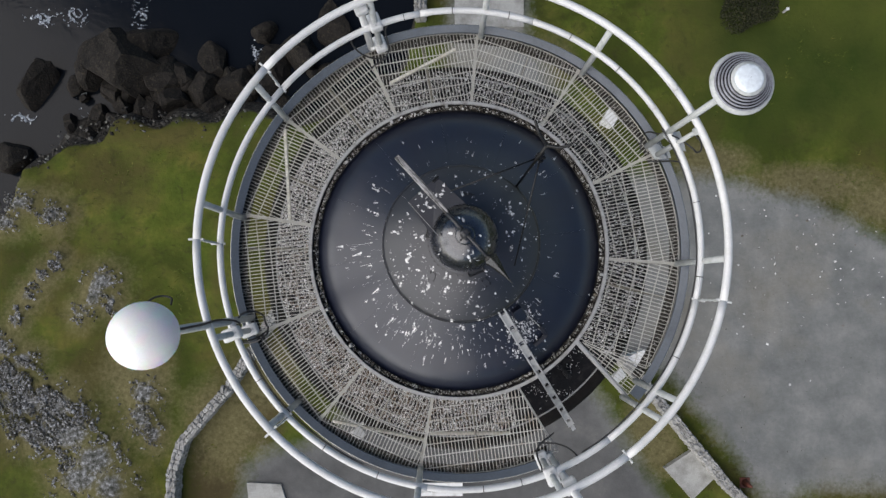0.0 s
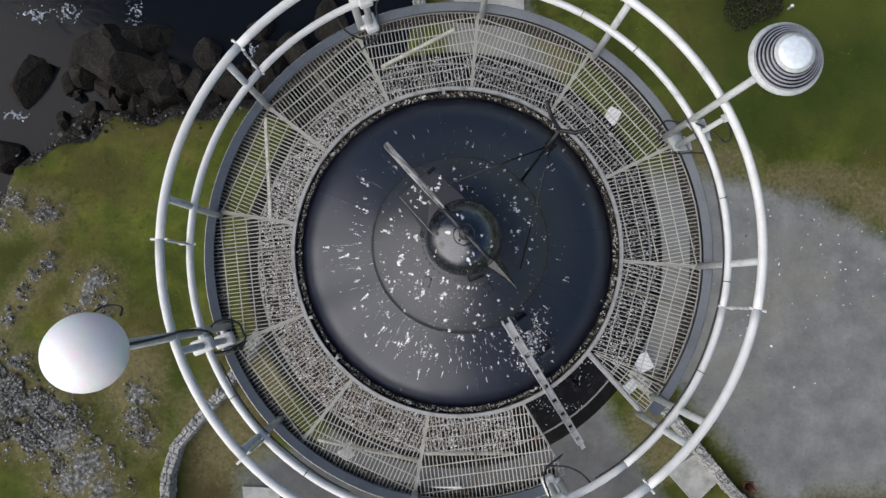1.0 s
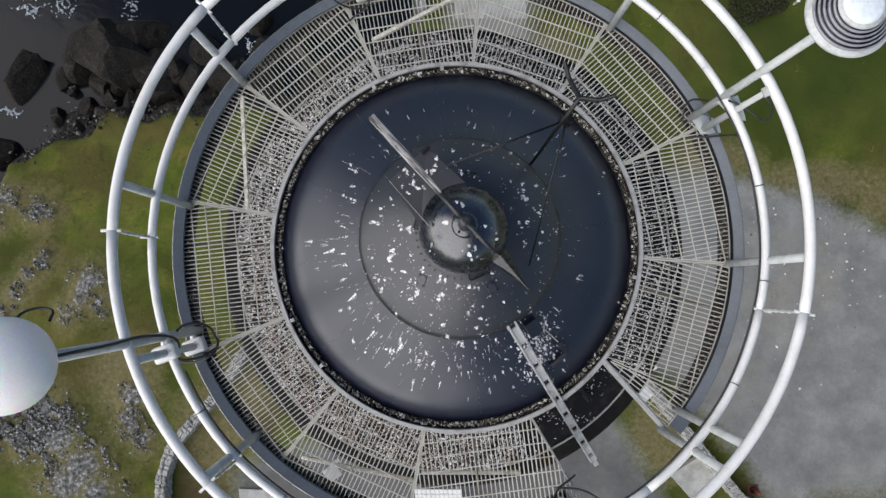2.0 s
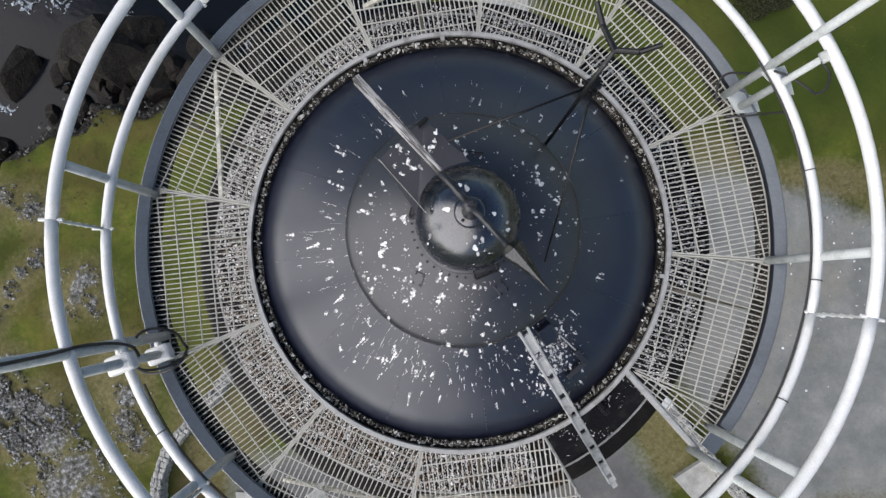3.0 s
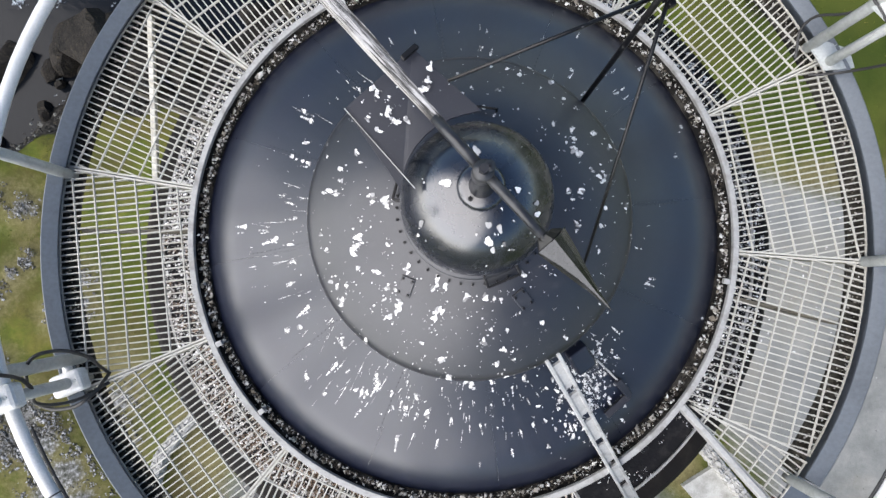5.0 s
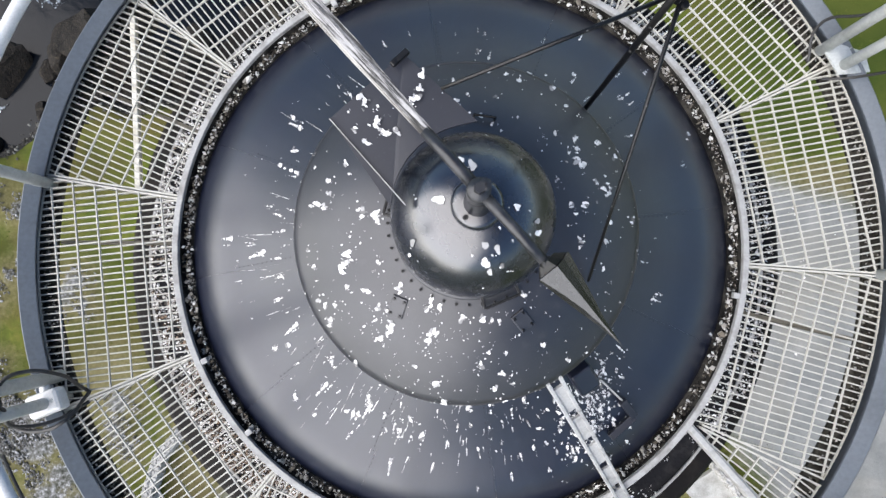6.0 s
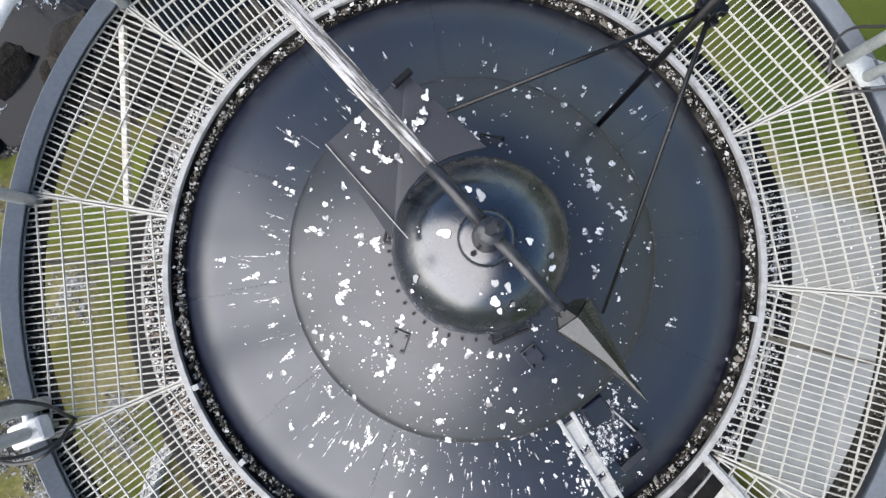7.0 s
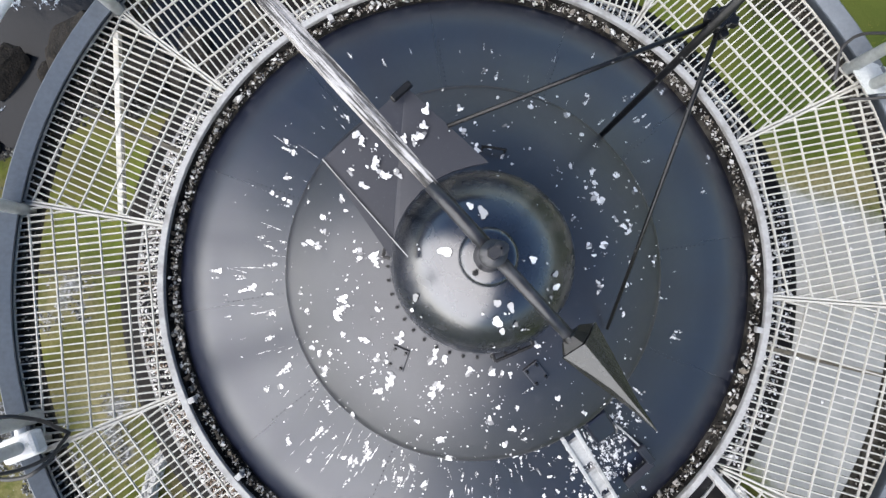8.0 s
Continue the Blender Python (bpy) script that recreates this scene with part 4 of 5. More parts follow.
for name, off, mat, lab, top in (("tail_plate", 0.0, M_SOILED, "white soiled tail plate", 0.0), ("tail_plate", -0.011, M_TAIL, "black tail plate, streaked white", -0.004)):
    s, e = hub + back * 0.19, tail_end + tail_side * off
    bm = bmesh.new()
    for p, hgt, w in ((s, 0.03, 0.009), ((s + e) / 2 + tail_side * off * 0.4, 0.05, 0.011), (e, 0.06, 0.009)):
        for sg, dz in ((-1, 0.014 + top), (1, 0.014 + top), (1, -hgt), (-1, -hgt)):
            bm.verts.new(p + tail_side * (sg * w + off * 0.5) + Vector((0, 0, dz)))
    bm.verts.ensure_lookup_table()
    V = bm.verts
    for k in (0, 4):
        for i in range(4):
            j = (i + 1) % 4
            bm.faces.new((V[k + i], V[k + j], V[k + 4 + j], V[k + 4 + i]))
    bm.faces.new([V[i] for i in (3, 2, 1, 0)])
    bm.faces.new([V[i] for i in (8, 9, 10, 11)])
    bmesh.ops.recalc_face_normals(bm, faces=bm.faces)
    part(name, rel(bm), mat, vane, lab)

# ---------- mast with its stays ----------
mb = Vector((0.525, 0.55, 0.0))
mb.z = roof_z(mb.x, mb.y) - 0.02
apex, ytop = Vector((0.59, 0.615, 1.55)), Vector((0.55, 0.585, 2.05))
mast = thing("roof_mast", "black steel mast with two stays and a forked top", "mast", mb)


def relm(bm):
    bmesh.ops.translate(bm, vec=-mb, verts=bm.verts)
    return bm


part("pole", relm(tube(mb, ytop, 0.0115, 0.0115)), M_MAST, mast, "", True)
part("foot", relm(tube(mb - Vector((0, 0, 0.01)), mb + Vector((0, 0, 0.04)), 0.05, 0.03)), M_MAST, mast, "", True)
legs = [Vector((-0.108, 0.366, 0)), Vector((0.46, -0.212, 0))]
for q in legs:
    q.z = plate_or_roof(q.x * 0.97, q.y * 0.97) + 0.005
    part("stay", relm(tube(q, apex, 0.006, 0.0075, 10)), M_MAST, mast, "", True)
clamp = tube(apex - Vector((0, 0, 0.04)), apex + Vector((0, 0, 0.02)), 0.025, 0.025, 10)
for k in range(3):
    box((0.026, 0.084, 0.026), Matrix.Translation(apex) @ pose(0, 0, -0.03 + 0.02 * k, 0, 0, 60 * k + 20), 0.004, clamp)
part("clamp", relm(clamp), M_MAST, mast)
for e1, e2 in (((0.485, 0.665, 2.1), (0.456, 0.742, 2.13)), ((0.63, 0.555, 2.1), (0.705, 0.568, 2.14))):
    bm = tube(ytop - Vector((0, 0, 0.01)), e1, 0.0135, 0.0125, 10)
    tube(e1, e2, 0.0125, 0.01, 10, bm)
    part("fork_arm", relm(bm), M_MAST, mast)

# ---------- ladder over the gap ----------
l0, l1 = Vector((0.353, -0.61, 0.755)), Vector((1.283, -1.95, -0.68))
lad = thing("roof_ladder", "narrow white metal ladder leaning on the roof", "ladder", l1)
ld = (l1 - l0).normalized()
ls = ld.cross(Vector((0, 0, 1))).normalized()
for sg in (-1, 1):
    bm = beam(l0 + ls * 0.029 * sg, l1 + ls * 0.029 * sg, 0.016, 0.03, None, 0.003)
    bmesh.ops.translate(bm, vec=-l1, verts=bm.verts)
    part("stile", bm, M_LADDER, lad)
for k in range(9):
    c = l0 + ld * (0.06 + 0.255 * k)
    bm = beam(c, c + ld * 0.19, 0.046, 0.012)
    bmesh.ops.translate(bm, vec=-l1, verts=bm.verts)
    part("tread", bm, M_LADDER, lad)

# ---------- railing ----------
RAIL_R, TOP_Z, MID_Z = 2.255, 1.12, 0.615
railing = thing("railing", "white tubular gallery railing with two round rails", "railing")
joints = [-53, -13.3, 35, 72, 100, 139, 180, 225, 262, 307]
for a0, a1 in zip(joints, joints[1:]):
    n = max(4, int((a1 - a0) / 3))
    part("top_rail", ring_tube(RAIL_R, TOP_Z, 0.033, a0, a1, n), M_WHITE, railing, "", True)
    part("mid_rail", ring_tube(RAIL_R - 0.015, MID_Z, 0.03, a0, a1, n), M_WHITE, railing, "", True)
post = tube((0, 0, -0.05), (0, 0, TOP_Z - 0.01), 0.03, 0.03, 14)
post_me = None
for a in (172, 143, 84, 54.8, -4, -37.0, -42.3, -100, -136.2, 111.2, -158.4, -68.8):
    at_ = Matrix.Translation(polar(RAIL_R + 0.01, a)) @ Matrix.Rotation(radians(a), 4, "Z")
    if post_me is None:
        ob = part("post", post, M_BRACKET, railing, "", True)
        ob.matrix_basis = at_
        post_me = ob.data
    else:
        share("post", post_me, at_, railing)
for a in (180, 139, -13.3, 225, -53):
    tie = part("joint_tie", box((0.03, 0.014, 0.52), Matrix.Translation(polar(RAIL_R, a, (TOP_Z + MID_Z) / 2)) @ Matrix.Rotation(radians(a), 4, "Z"), 0.003) if a != -53 else
               box((0.1, 0.014, 0.05), Matrix.Translation(polar(RAIL_R, a, TOP_Z)) @ Matrix.Rotation(radians(a), 4, "Z"), 0.003), M_BRACKET, railing)
    for zz in (0.72, 0.8, 0.88, 0.96, TOP_Z, MID_Z):
        if a == -53 and zz < 1:
            continue
        d = 0.055 if zz in (TOP_Z, MID_Z) else 0.022
        t = Vector((-math.sin(radians(a)), math.cos(radians(a)), 0))
        c = polar(RAIL_R, a, zz)
        part("bolt", tube(c - t * d * 0.5, c + t * d * 0.5, 0.011, None, 8) if zz not in (TOP_Z, MID_Z) else tube(polar(RAIL_R - 0.06, a, zz), polar(RAIL_R + 0.07, a, zz), 0.01, None, 8), M_WHITE, tie)

# ---------- kerb ring ----------
kerb = thing("gallery_kerb", "grey painted steel kerb round the grating", "kerb", (0.014, 0, 0))
for a0, a1 in ((-36, 27), (27, 85), (85, 143), (143, 203), (203, 260), (260, 294)):
    part("kerb_segment", lathe([(2.268, 0.056), (2.336, 0.088), (2.343, 0.083), (2.343, -0.14), (2.334, -0.14), (2.334, 0.074), (2.268, 0.045)], max(6, int((a1 - a0) / 3)), a0 + 0.05, a1 - 0.05, closed=True), M_KERB, kerb)
    part("kerb_lip", lathe([(2.344, 0.06), (2.348, 0.066), (2.348, 0.074), (2.344, 0.078)], max(6, int((a1 - a0) / 3)), a0 + 0.05, a1 - 0.05, closed=True), M_STRUT, kerb, "thin pale worn lip")
part("kerb_end_plate", lathe([(2.27, -0.02), (2.4, -0.02), (2.4, -0.035), (2.27, -0.035)], 4, -40.6, -36.1, closed=True), M_KERB, kerb)
support = thing("grating_support", "white steel beams that carry the grating", "beam")
for p, q in (((-1.825, 1.25, -0.027), (-1.757, 0.285, -0.027)), ((-0.73, 1.745, -0.027), (-0.035, 2.115, -0.027)), ((-1.33, -1.82, -0.3), (-0.36, -2.02, -0.3)), ((-0.3, -1.95, -0.3), (0.55, -1.95, -0.3))):
    part("strut", beam(p, q, 0.031, 0.04, None, 0.006), M_STRUT, support)
for a in (-4, 26, 56, 85, 115, 143, 171, 203, 231, 260):
    part("radial_beam", beam(polar(1.5, a, -0.075), polar(2.3, a, -0.075), 0.03, 0.06), M_GRATE, support)
for a in (70, 100, 129, 157, 180, 245, 275, -13.3):
    part("joist", beam(polar(1.53, a, -0.1), polar(2.2, a, -0.1), 0.022, 0.05), M_JOIST, support, "dull soiled joist")
for a0, a1 in ((-36, 27), (27, 85), (85, 143), (143, 203), (203, 260), (260, 294)):
    part("ledge", lathe([(2.215, -0.07), (2.31, -0.065), (2.31, -0.09), (2.215, -0.09)], 16, a0, a1, closed=True), M_DIRT, support, "dark ledge full of dirt")
part("gap_beam", beam(polar(1.545, -38.6, -0.02), polar(2.32, -41.8, -0.02), 0.035, 0.08, None, 0.006), M_RING, support)
part("gap_beam", beam(polar(1.545, -66.9, -0.03), polar(2.3, -64.2, -0.03), 0.02, 0.06, None, 0.004), M_RING, support)



def ledge_place(rng):
    a = rng.uniform(-36, 294)
    return polar(rng.uniform(2.22, 2.3), a, -0.062 + rng.uniform(0, 0.014))


tagged(scatter("ledge_debris", 2600, ledge_place, (0.004, 0.01), M_LOOSE, 0.6, 8), "dark dirt and shells on the ledge below the grating", "debris", kind="stuff")

# ---------- white boxes below the gallery ----------
def arm_box(x, y, z, size, turn, label):
    a = math.degrees(math.atan2(y, x))
    bx = thing("arm_box", label, "box", (x, y, z))
    part("casing", box((size, size * 0.8, size * 0.4), pose(0, 0, 0, 8, 6, turn), size * 0.08), M_BENCH, bx)
    part("lid", box((size * 1.06, size * 0.86, 0.012), pose(0, 0, size * 0.21, 8, 6, turn), 0.005), M_BENCH, bx)
    inner = polar(1.83, a, -0.3) - Vector((x, y, 0))
    part("arm", beam(inner, (0, 0, -size * 0.2), 0.04, 0.04), M_MAST, bx)


arm_box(2.28, -1.62, -2.2, 0.16, 40, "small white box on an arm below the gap")


def store_box(x, y, size, height, turn, label):
    """A low box with an overhanging lid that stands on the ground."""
    bx = thing("storage_box", label, "box", (x, y, -32))
    part("casing", box((size, size * 0.8, height), pose(0, 0, height / 2 - 0.15, 0, 0, turn), 0.04), M_BENCH, bx)
    part("lid", box((size * 1.05, size * 0.85, 0.06), pose(0, 0, height - 0.12, 0, 0, turn), 0.02), M_BENCH, bx)


store_box(12.1, -4.95, 1.25, 1.0, 25, "pale white storage box on the grey yard")
store_box(10.72, 10.45, 0.95, 0.8, 60, "small white storage box on the turf")

# ---------- loose board on a strut ----------
rag = thing("loose_board", "white soiled board lying on a strut below the grating", "board", (-1.06, -1.945, -0.268))
part("board", box((0.13, 0.12, 0.016), pose(0, 0, 0, 0, 0, 35), 0.004), M_BENCH, rag)
part("end_strip", box((0.06, 0.03, 0.014), pose(0.03, 0.095, -0.002, 0, 0, 20), 0.003), M_BENCH, rag)

# ---------- hardware on the lower gallery in the gap ----------
hard = thing("deck_bracket", "black steel bracket bolted to the dark gallery in the gap", "bracket", polar(1.86, -47.5, -1.0))
for dx, dy in ((-0.05, 0.05), (0.05, -0.06)):
    part("base", box((0.1, 0.06, 0.03), pose(dx, dy, 0.015, 0, 0, -50), 0.005), M_MAST, hard)
    part("bolt", tube((dx, dy, 0.03), (dx, dy, 0.09), 0.014, None, 8), M_MAST, hard)
part("bar", beam((-0.07, 0.075, 0.05), (0.07, -0.085, 0.05), 0.03, 0.03), M_MAST, hard)

# ---------- antennas and brackets ----------


def bracket(owner, a, toward_pole):
    """Clamp blocks on a railing post, with a lug on the side of the pole."""
    m = Matrix.Rotation(radians(a), 4, "Z")
    for z in (0.11, MID_Z):
        blk = part("clamp_block", box((0.17, 0.12, 0.09), m @ Matrix.Translation((2.27, 0, z)), 0.02), M_WHITE, owner)
        part("lug", tube(m @ Vector((2.26, 0.03 * toward_pole, z + 0.01)), m @ Vector((2.25, 0.105 * toward_pole, z + 0.01)), 0.027, 0.022, 14), M_WHITE, blk, "", True)
        for sg in (-1, 1):
            part("clamp_bolt", tube(m @ Vector((2.27 + sg * 0.05, 0.0, z + 0.03)), m @ Vector((2.27 + sg * 0.05, 0.0, z + 0.048)), 0.01, None, 8), M_BRACKET, blk)


dome_at = polar(2.275, -161.4, 2.17)
ant = thing("radome_antenna", "white round radome antenna on a grey pole at the railing", "antenna", (0, 0, 0))
part("pole", tube(polar(2.24, -161.4, 0.0), dome_at - Vector((0, 0, 0.18)), 0.034, 0.036), M_BRACKET, ant, "", True)
bracket(ant, -158.4, -1)
bm = bmesh.new()
bmesh.ops.create_uvsphere(bm, u_segments=48, v_segments=24, radius=0.226)
for v in bm.verts:
    v.co.z *= 1.0 if v.co.z > 0 else 0.75
    if v.co.z < -0.12:
        v.co.z = -0.12 - (v.co.z + 0.12) * -0.2
bmesh.ops.translate(bm, vec=dome_at, verts=bm.verts)
part("radome", bm, M_RADOME, ant, "smooth white plastic dome", True)
part("mount", tube(dome_at - Vector((0, 0, 0.22)), dome_at - Vector((0, 0, 0.1)), 0.07, 0.12, 20), M_BRACKET, ant, "", True)

lamp_at = polar(2.24, 28.2, 2.0)
fog = thing("louvred_beacon", "grey louvred beacon with a pale cap on a pole", "beacon", (0, 0, 0))
part("pole", tube(polar(2.23, 28.5, 0.03), polar(2.24, 28.2, 1.9), 0.03, 0.027), M_BRACKET, fog, "", True)
for name, z, pts in (("base_gusset", 0.07, ((2.21, 29.2), (2.22, 24.3), (2.38, 23.0), (2.4, 25.6), (2.27, 28.9))), ("rail_gusset", 0.6, ((2.17, 28.2), (2.23, 23.6), (2.3, 22.5), (2.32, 25.0), (2.33, 27.4)))):
    bm = bmesh.new()
    low, top = ([bm.verts.new(polar(r, a, z + dz)) for r, a in pts] for dz in (0.0, 0.012))
    bm.faces.new(top)
    bm.faces.new(low[::-1])
    for i in range(5):
        bm.faces.new((low[i], low[(i + 1) % 5], top[(i + 1) % 5], top[i]))
    bmesh.ops.recalc_face_normals(bm, faces=bm.faces)
    part(name, bm, M_BRACKET, fog, "flat pale grey gusset plate")
part("rail_arm", tube(polar(2.27, 25.2, 0.06), polar(2.25, 25.0, 1.1), 0.03, 0.02, 12), M_BRACKET, fog, "", True)
part("clamp", tube(polar(2.25, 24.2, 1.09), polar(2.25, 25.8, 1.09), 0.046, None, 16), M_BRACKET, fog, "", True)
part("body", tube(lamp_at - Vector((0, 0, 0.12)), lamp_at + Vector((0, 0, 0.06)), 0.13, 0.09, 24), M_MAST, fog)
part("base_rim", lathe([(0.12, -0.06), (0.226, -0.05), (0.234, -0.035), (0.228, -0.018), (0.12, 0.0)], 48), M_BRACKET, fog, "pale grey rim", True).location = lamp_at
for k in range(5):
    r = 0.21 - 0.018 * k
    z = 0.0 + 0.013 * k
    # disc faces are black to stand for the shaded gaps between louvres
    disc = part("louvre_disc", lathe([(0.08, z + 0.004), (r - 0.008, z), (r - 0.008, z - 0.006), (0.08, z - 0.004)], 48), M_MAST, fog, "", True)
    disc.location = lamp_at
    part("rim", lathe([(r - 0.009, z + 0.004), (r, z + 0.001), (r, z - 0.008), (r - 0.009, z - 0.008)], 48, closed=True), M_DISC, disc, "grey metal rim", True)
part("cap", lathe([(0.002, 0.098), (0.078, 0.097), (0.096, 0.09), (0.103, 0.08), (0.103, 0.05)], 40), M_GLASS_CAP, fog, "pale blue white cap", True).location = lamp_at
part("cap_ring", lathe([(0.1, 0.072), (0.122, 0.07), (0.126, 0.062), (0.1, 0.056)], 40), M_BRACKET, fog, "", True).location = lamp_at

for a, top, lab in ((113.6, 1.16, "white pole clamp bracket on the railing"), (-66.4, 1.45, "white pole clamped to the railing beside the gap")):
    br = thing("pole_bracket", lab, "bracket", (0, 0, 0), "pole brackets")
    part("pole", tube(polar(2.29, a, 0.06), polar(2.29, a, top), 0.034), M_WHITE, br, "", True)
    bracket(br, a - 2.4, 1)
    part("clamp_block", box((0.14, 0.12, 0.08), Matrix.Rotation(radians(a), 4, "Z") @ Matrix.Translation((2.27, 0.0, TOP_Z - 0.12)), 0.02), M_WHITE, br)

# ---------- cables ----------
cable("cable", [polar(2.199 + 0.003 * math.sin(a), a, MID_Z - 0.004) for a in range(-60, 34, 5)], 0.007, "black cable tied along the middle rail")
cable("cable", [polar(2.2 + 0.003 * math.sin(a), a, MID_Z - 0.012) for a in range(206, 250, 5)], 0.007, "black cable tied along the middle rail")
for a in (-65, 114):
    cable("cable", [polar(2.12, a - 3, 0.05), polar(2.2, a + 2, 0.14), polar(2.3, a + 4, 0.32), polar(2.28, a + 2.5, 0.6)], 0.0085, "black cable looped at a pole bracket")
    cable("cable", [polar(2.1, a + 2, 0.03), polar(2.15, a - 4, 0.12), polar(2.3, a - 5, 0.3), polar(2.26, a - 7, 0.58)], 0.0085, "black cable looped at a pole bracket")
cable("cable", [polar(2.13, -158.0, -0.01), polar(2.1, -158.9, 0.09), polar(2.05, -161.4, 0.34), polar(2.11, -162.5, 0.43), polar(2.2, -162.2, 0.46), polar(2.28, -159.8, 0.41), polar(2.37, -156.9, 0.24), polar(2.25, -155.2, 0.25), polar(2.11, -155.2, 0.27), polar(2.09, -157.0, 0.12), polar(2.12, -157.9, 0.0)], 0.0095, "thick black cable coiled round the antenna's bracket")
cable("cable", [polar(2.14, -156.6, 0.0), polar(2.26, -155.9, 0.14), polar(2.35, -157.0, 0.27), polar(2.24, -158.9, 0.45), polar(2.171, -160.6, 0.66), polar(2.215, -161.9, 0.95), polar(2.215, -161.5, 1.35), polar(2.22, -161.2, 1.95)], 0.0095, "black cable taped up the antenna pole")
cable("cable", [dome_at + Vector((-0.08, 0.19, -0.14)), dome_at + Vector((-0.04, 0.25, -0.22)), dome_at + Vector((0.05, 0.25, -0.24)), dome_at + Vector((0.1, 0.2, -0.16))], 0.007, "black cable loop behind the radome")
cable("cable", [polar(2.16, 24.8, 0.03), polar(2.24, 23.5, 0.08), polar(2.3, 22.3, 0.2), polar(2.28, 21.2, 0.4), polar(2.245, 20.2, 0.58)], 0.008, "black cable looped from the deck to the middle rail")
cable("cable", [polar(2.14, 28.0, 0.03), polar(2.22, 31.5, 0.12), polar(2.26, 29.5, 0.35), polar(2.24, 26.0, 0.7), polar(2.3, 22.6, 0.74), polar(2.3, 21.0, 0.8), polar(2.27, 22.4, 1.0), polar(2.22, 24.6, 1.06)], 0.008, "loose black cable looped round the beacon's bracket")
cable("cable", [polar(2.27, 28.0, 0.9), polar(2.275, 27.7, 1.2), polar(2.275, 27.9, 1.5), polar(2.26, 28.1, 1.85)], 0.007, "thin black cable up the beacon's pole")
ties = thing("cable_ties", "thin black ties round the middle rail", "cable tie")
for a in (-28, -8, 10, 48, 62, 78, 92, 104, 214, 236, 250, 275, 284):
    part("tie", ring_tube(RAIL_R - 0.015, MID_Z, 0.036, a, a + 0.16, 1), M_CABLE, ties)

# ---------- shore rocks ----------
BEFORE = set(scene.objects)
rng = random.Random(5)
BIG = [(-9.8, 6.6, 1.5, 1.0), (-12.7, 6.0, 0.9, 0.55), (-5.4, 7.7, 0.4, 0.35), (-8.2, 5.5, 0.5, 0.5), (-7.4, 5.8, 0.6, 0.5), (-8.9, 5.2, 0.6, 0.35), (-6.9, 5.2, 0.5, 0.4), (-6.2, 5.9, 0.7, 0.5), (-9.9, 5.3, 0.45, 0.3), (-10.7, 4.9, 0.5, 0.3),
       (-8.7, 6.2, 0.7, 0.6), (-10.9, 6.3, 0.6, 0.5), (-9.2, 7.3, 0.9, 0.6), (-8.0, 6.3, 0.5, 0.4), (-11.4, 5.9, 0.4, 0.3), (-7.0, 6.7, 0.5, 0.6), (-5.1, 6.3, 0.8, 0.6), (-4.2, 7.0, 0.6, 0.6), (-3.2, 7.9, 0.8, 0.5), (-13.3, 3.6, 0.5, 0.5)]
for i, (x, y, rx, ry) in enumerate(BIG):
    boulder("shore_rock", (rx, ry, min(rx, ry) * 0.9), i + 1.3, M_ROCK, (x, y, SEA_Z + 0.12), "dark wet shore rock standing in the water", "shore rocks")
for i in range(60):
    x = rng.uniform(-11.6, -3.2)
    y = float(np.interp(x, CX, CY)) + rng.uniform(0.0, 1.9)
    s = rng.uniform(0.14, 0.36)
    boulder("shore_rock", (s * rng.uniform(0.8, 1.4), s, s * 0.8), i + 30.7, M_ROCK, (x, y, SEA_Z + 0.15), "dark brown boulder at the water's edge", "shore rocks")


def outcrop_place(rng):
    sx, sy, rx, ry = rng.choice(ROCKY[:-1] + OUTCROP * 5)
    a, q = rng.uniform(0, 6.28), math.sqrt(rng.random()) * rng.choice((1.0, 1.1, 1.35, 1.7))
    x, y = sx + rx * q * math.cos(a), sy + ry * q * math.sin(a)
    strata = noise.noise(Vector((x - y, 3.4 * (x + y), 0)) * 1.1) + 0.6 * noise.noise(Vector((2.1 * (x - y), 5 * (x + y), 7)))
    if strata < -0.12 + 0.45 * (q - 0.7):
        return None
    return (x, y, GROUND_Z + 0.08 + rng.uniform(-0.03, 0.05))


tagged(scatter("outcrop_stones", 26000, outcrop_place, (0.012, 0.05), M_SHARD, 0.4, 11, 0.35), "grey broken stone outcrops in the turf", "stones", kind="stuff")


def coast_place(rng):
    x = rng.uniform(-13.6, -5.5)
    return (x, float(np.interp(x, CX, CY)) + rng.gauss(0.15, 0.18), GROUND_Z - 0.05 + rng.uniform(-0.25, 0.12))


tagged(scatter("coast_stones", 420, coast_place, (0.025, 0.075), M_SHINGLE, 0.6, 12), "small grey stones along the edge of the turf", "stones", kind="stuff")


FOAM = [(-10.7, 4.95, 0.35, 0.14), (-10.2, 4.75, 0.35, 0.14), (-9.75, 4.5, 0.25, 0.15), (-11.3, 5.9, 0.12, 0.4), (-9.45, 8.2, 0.22, 0.6), (-11.6, 8.3, 0.4, 0.25), (-12.7, 8.2, 0.4, 0.2), (-5.7, 7.2, 0.1, 0.3), (-13.2, 4.9, 0.3, 0.1)]


def foam_place(rng):
    x0, y0, rx, ry = rng.choice(FOAM)
    x, y = x0 + rng.gauss(0, rx * 0.55), y0 + rng.gauss(0, ry * 0.55)
    lace = abs(noise.noise(Vector((x * 4, y * 4, 1)))) + 0.6 * abs(noise.noise(Vector((x * 11, y * 11, 6))))
    return (x, y, SEA_Z + 0.015 + rng.uniform(0, 0.01)) if lace < 0.2 else None


tagged(scatter("sea_foam", 9000, foam_place, (0.01, 0.032), M_FOAM, 0.12, 19, 0.4), "thin white foam where the swell breaks on the rocks", "foam", kind="stuff")


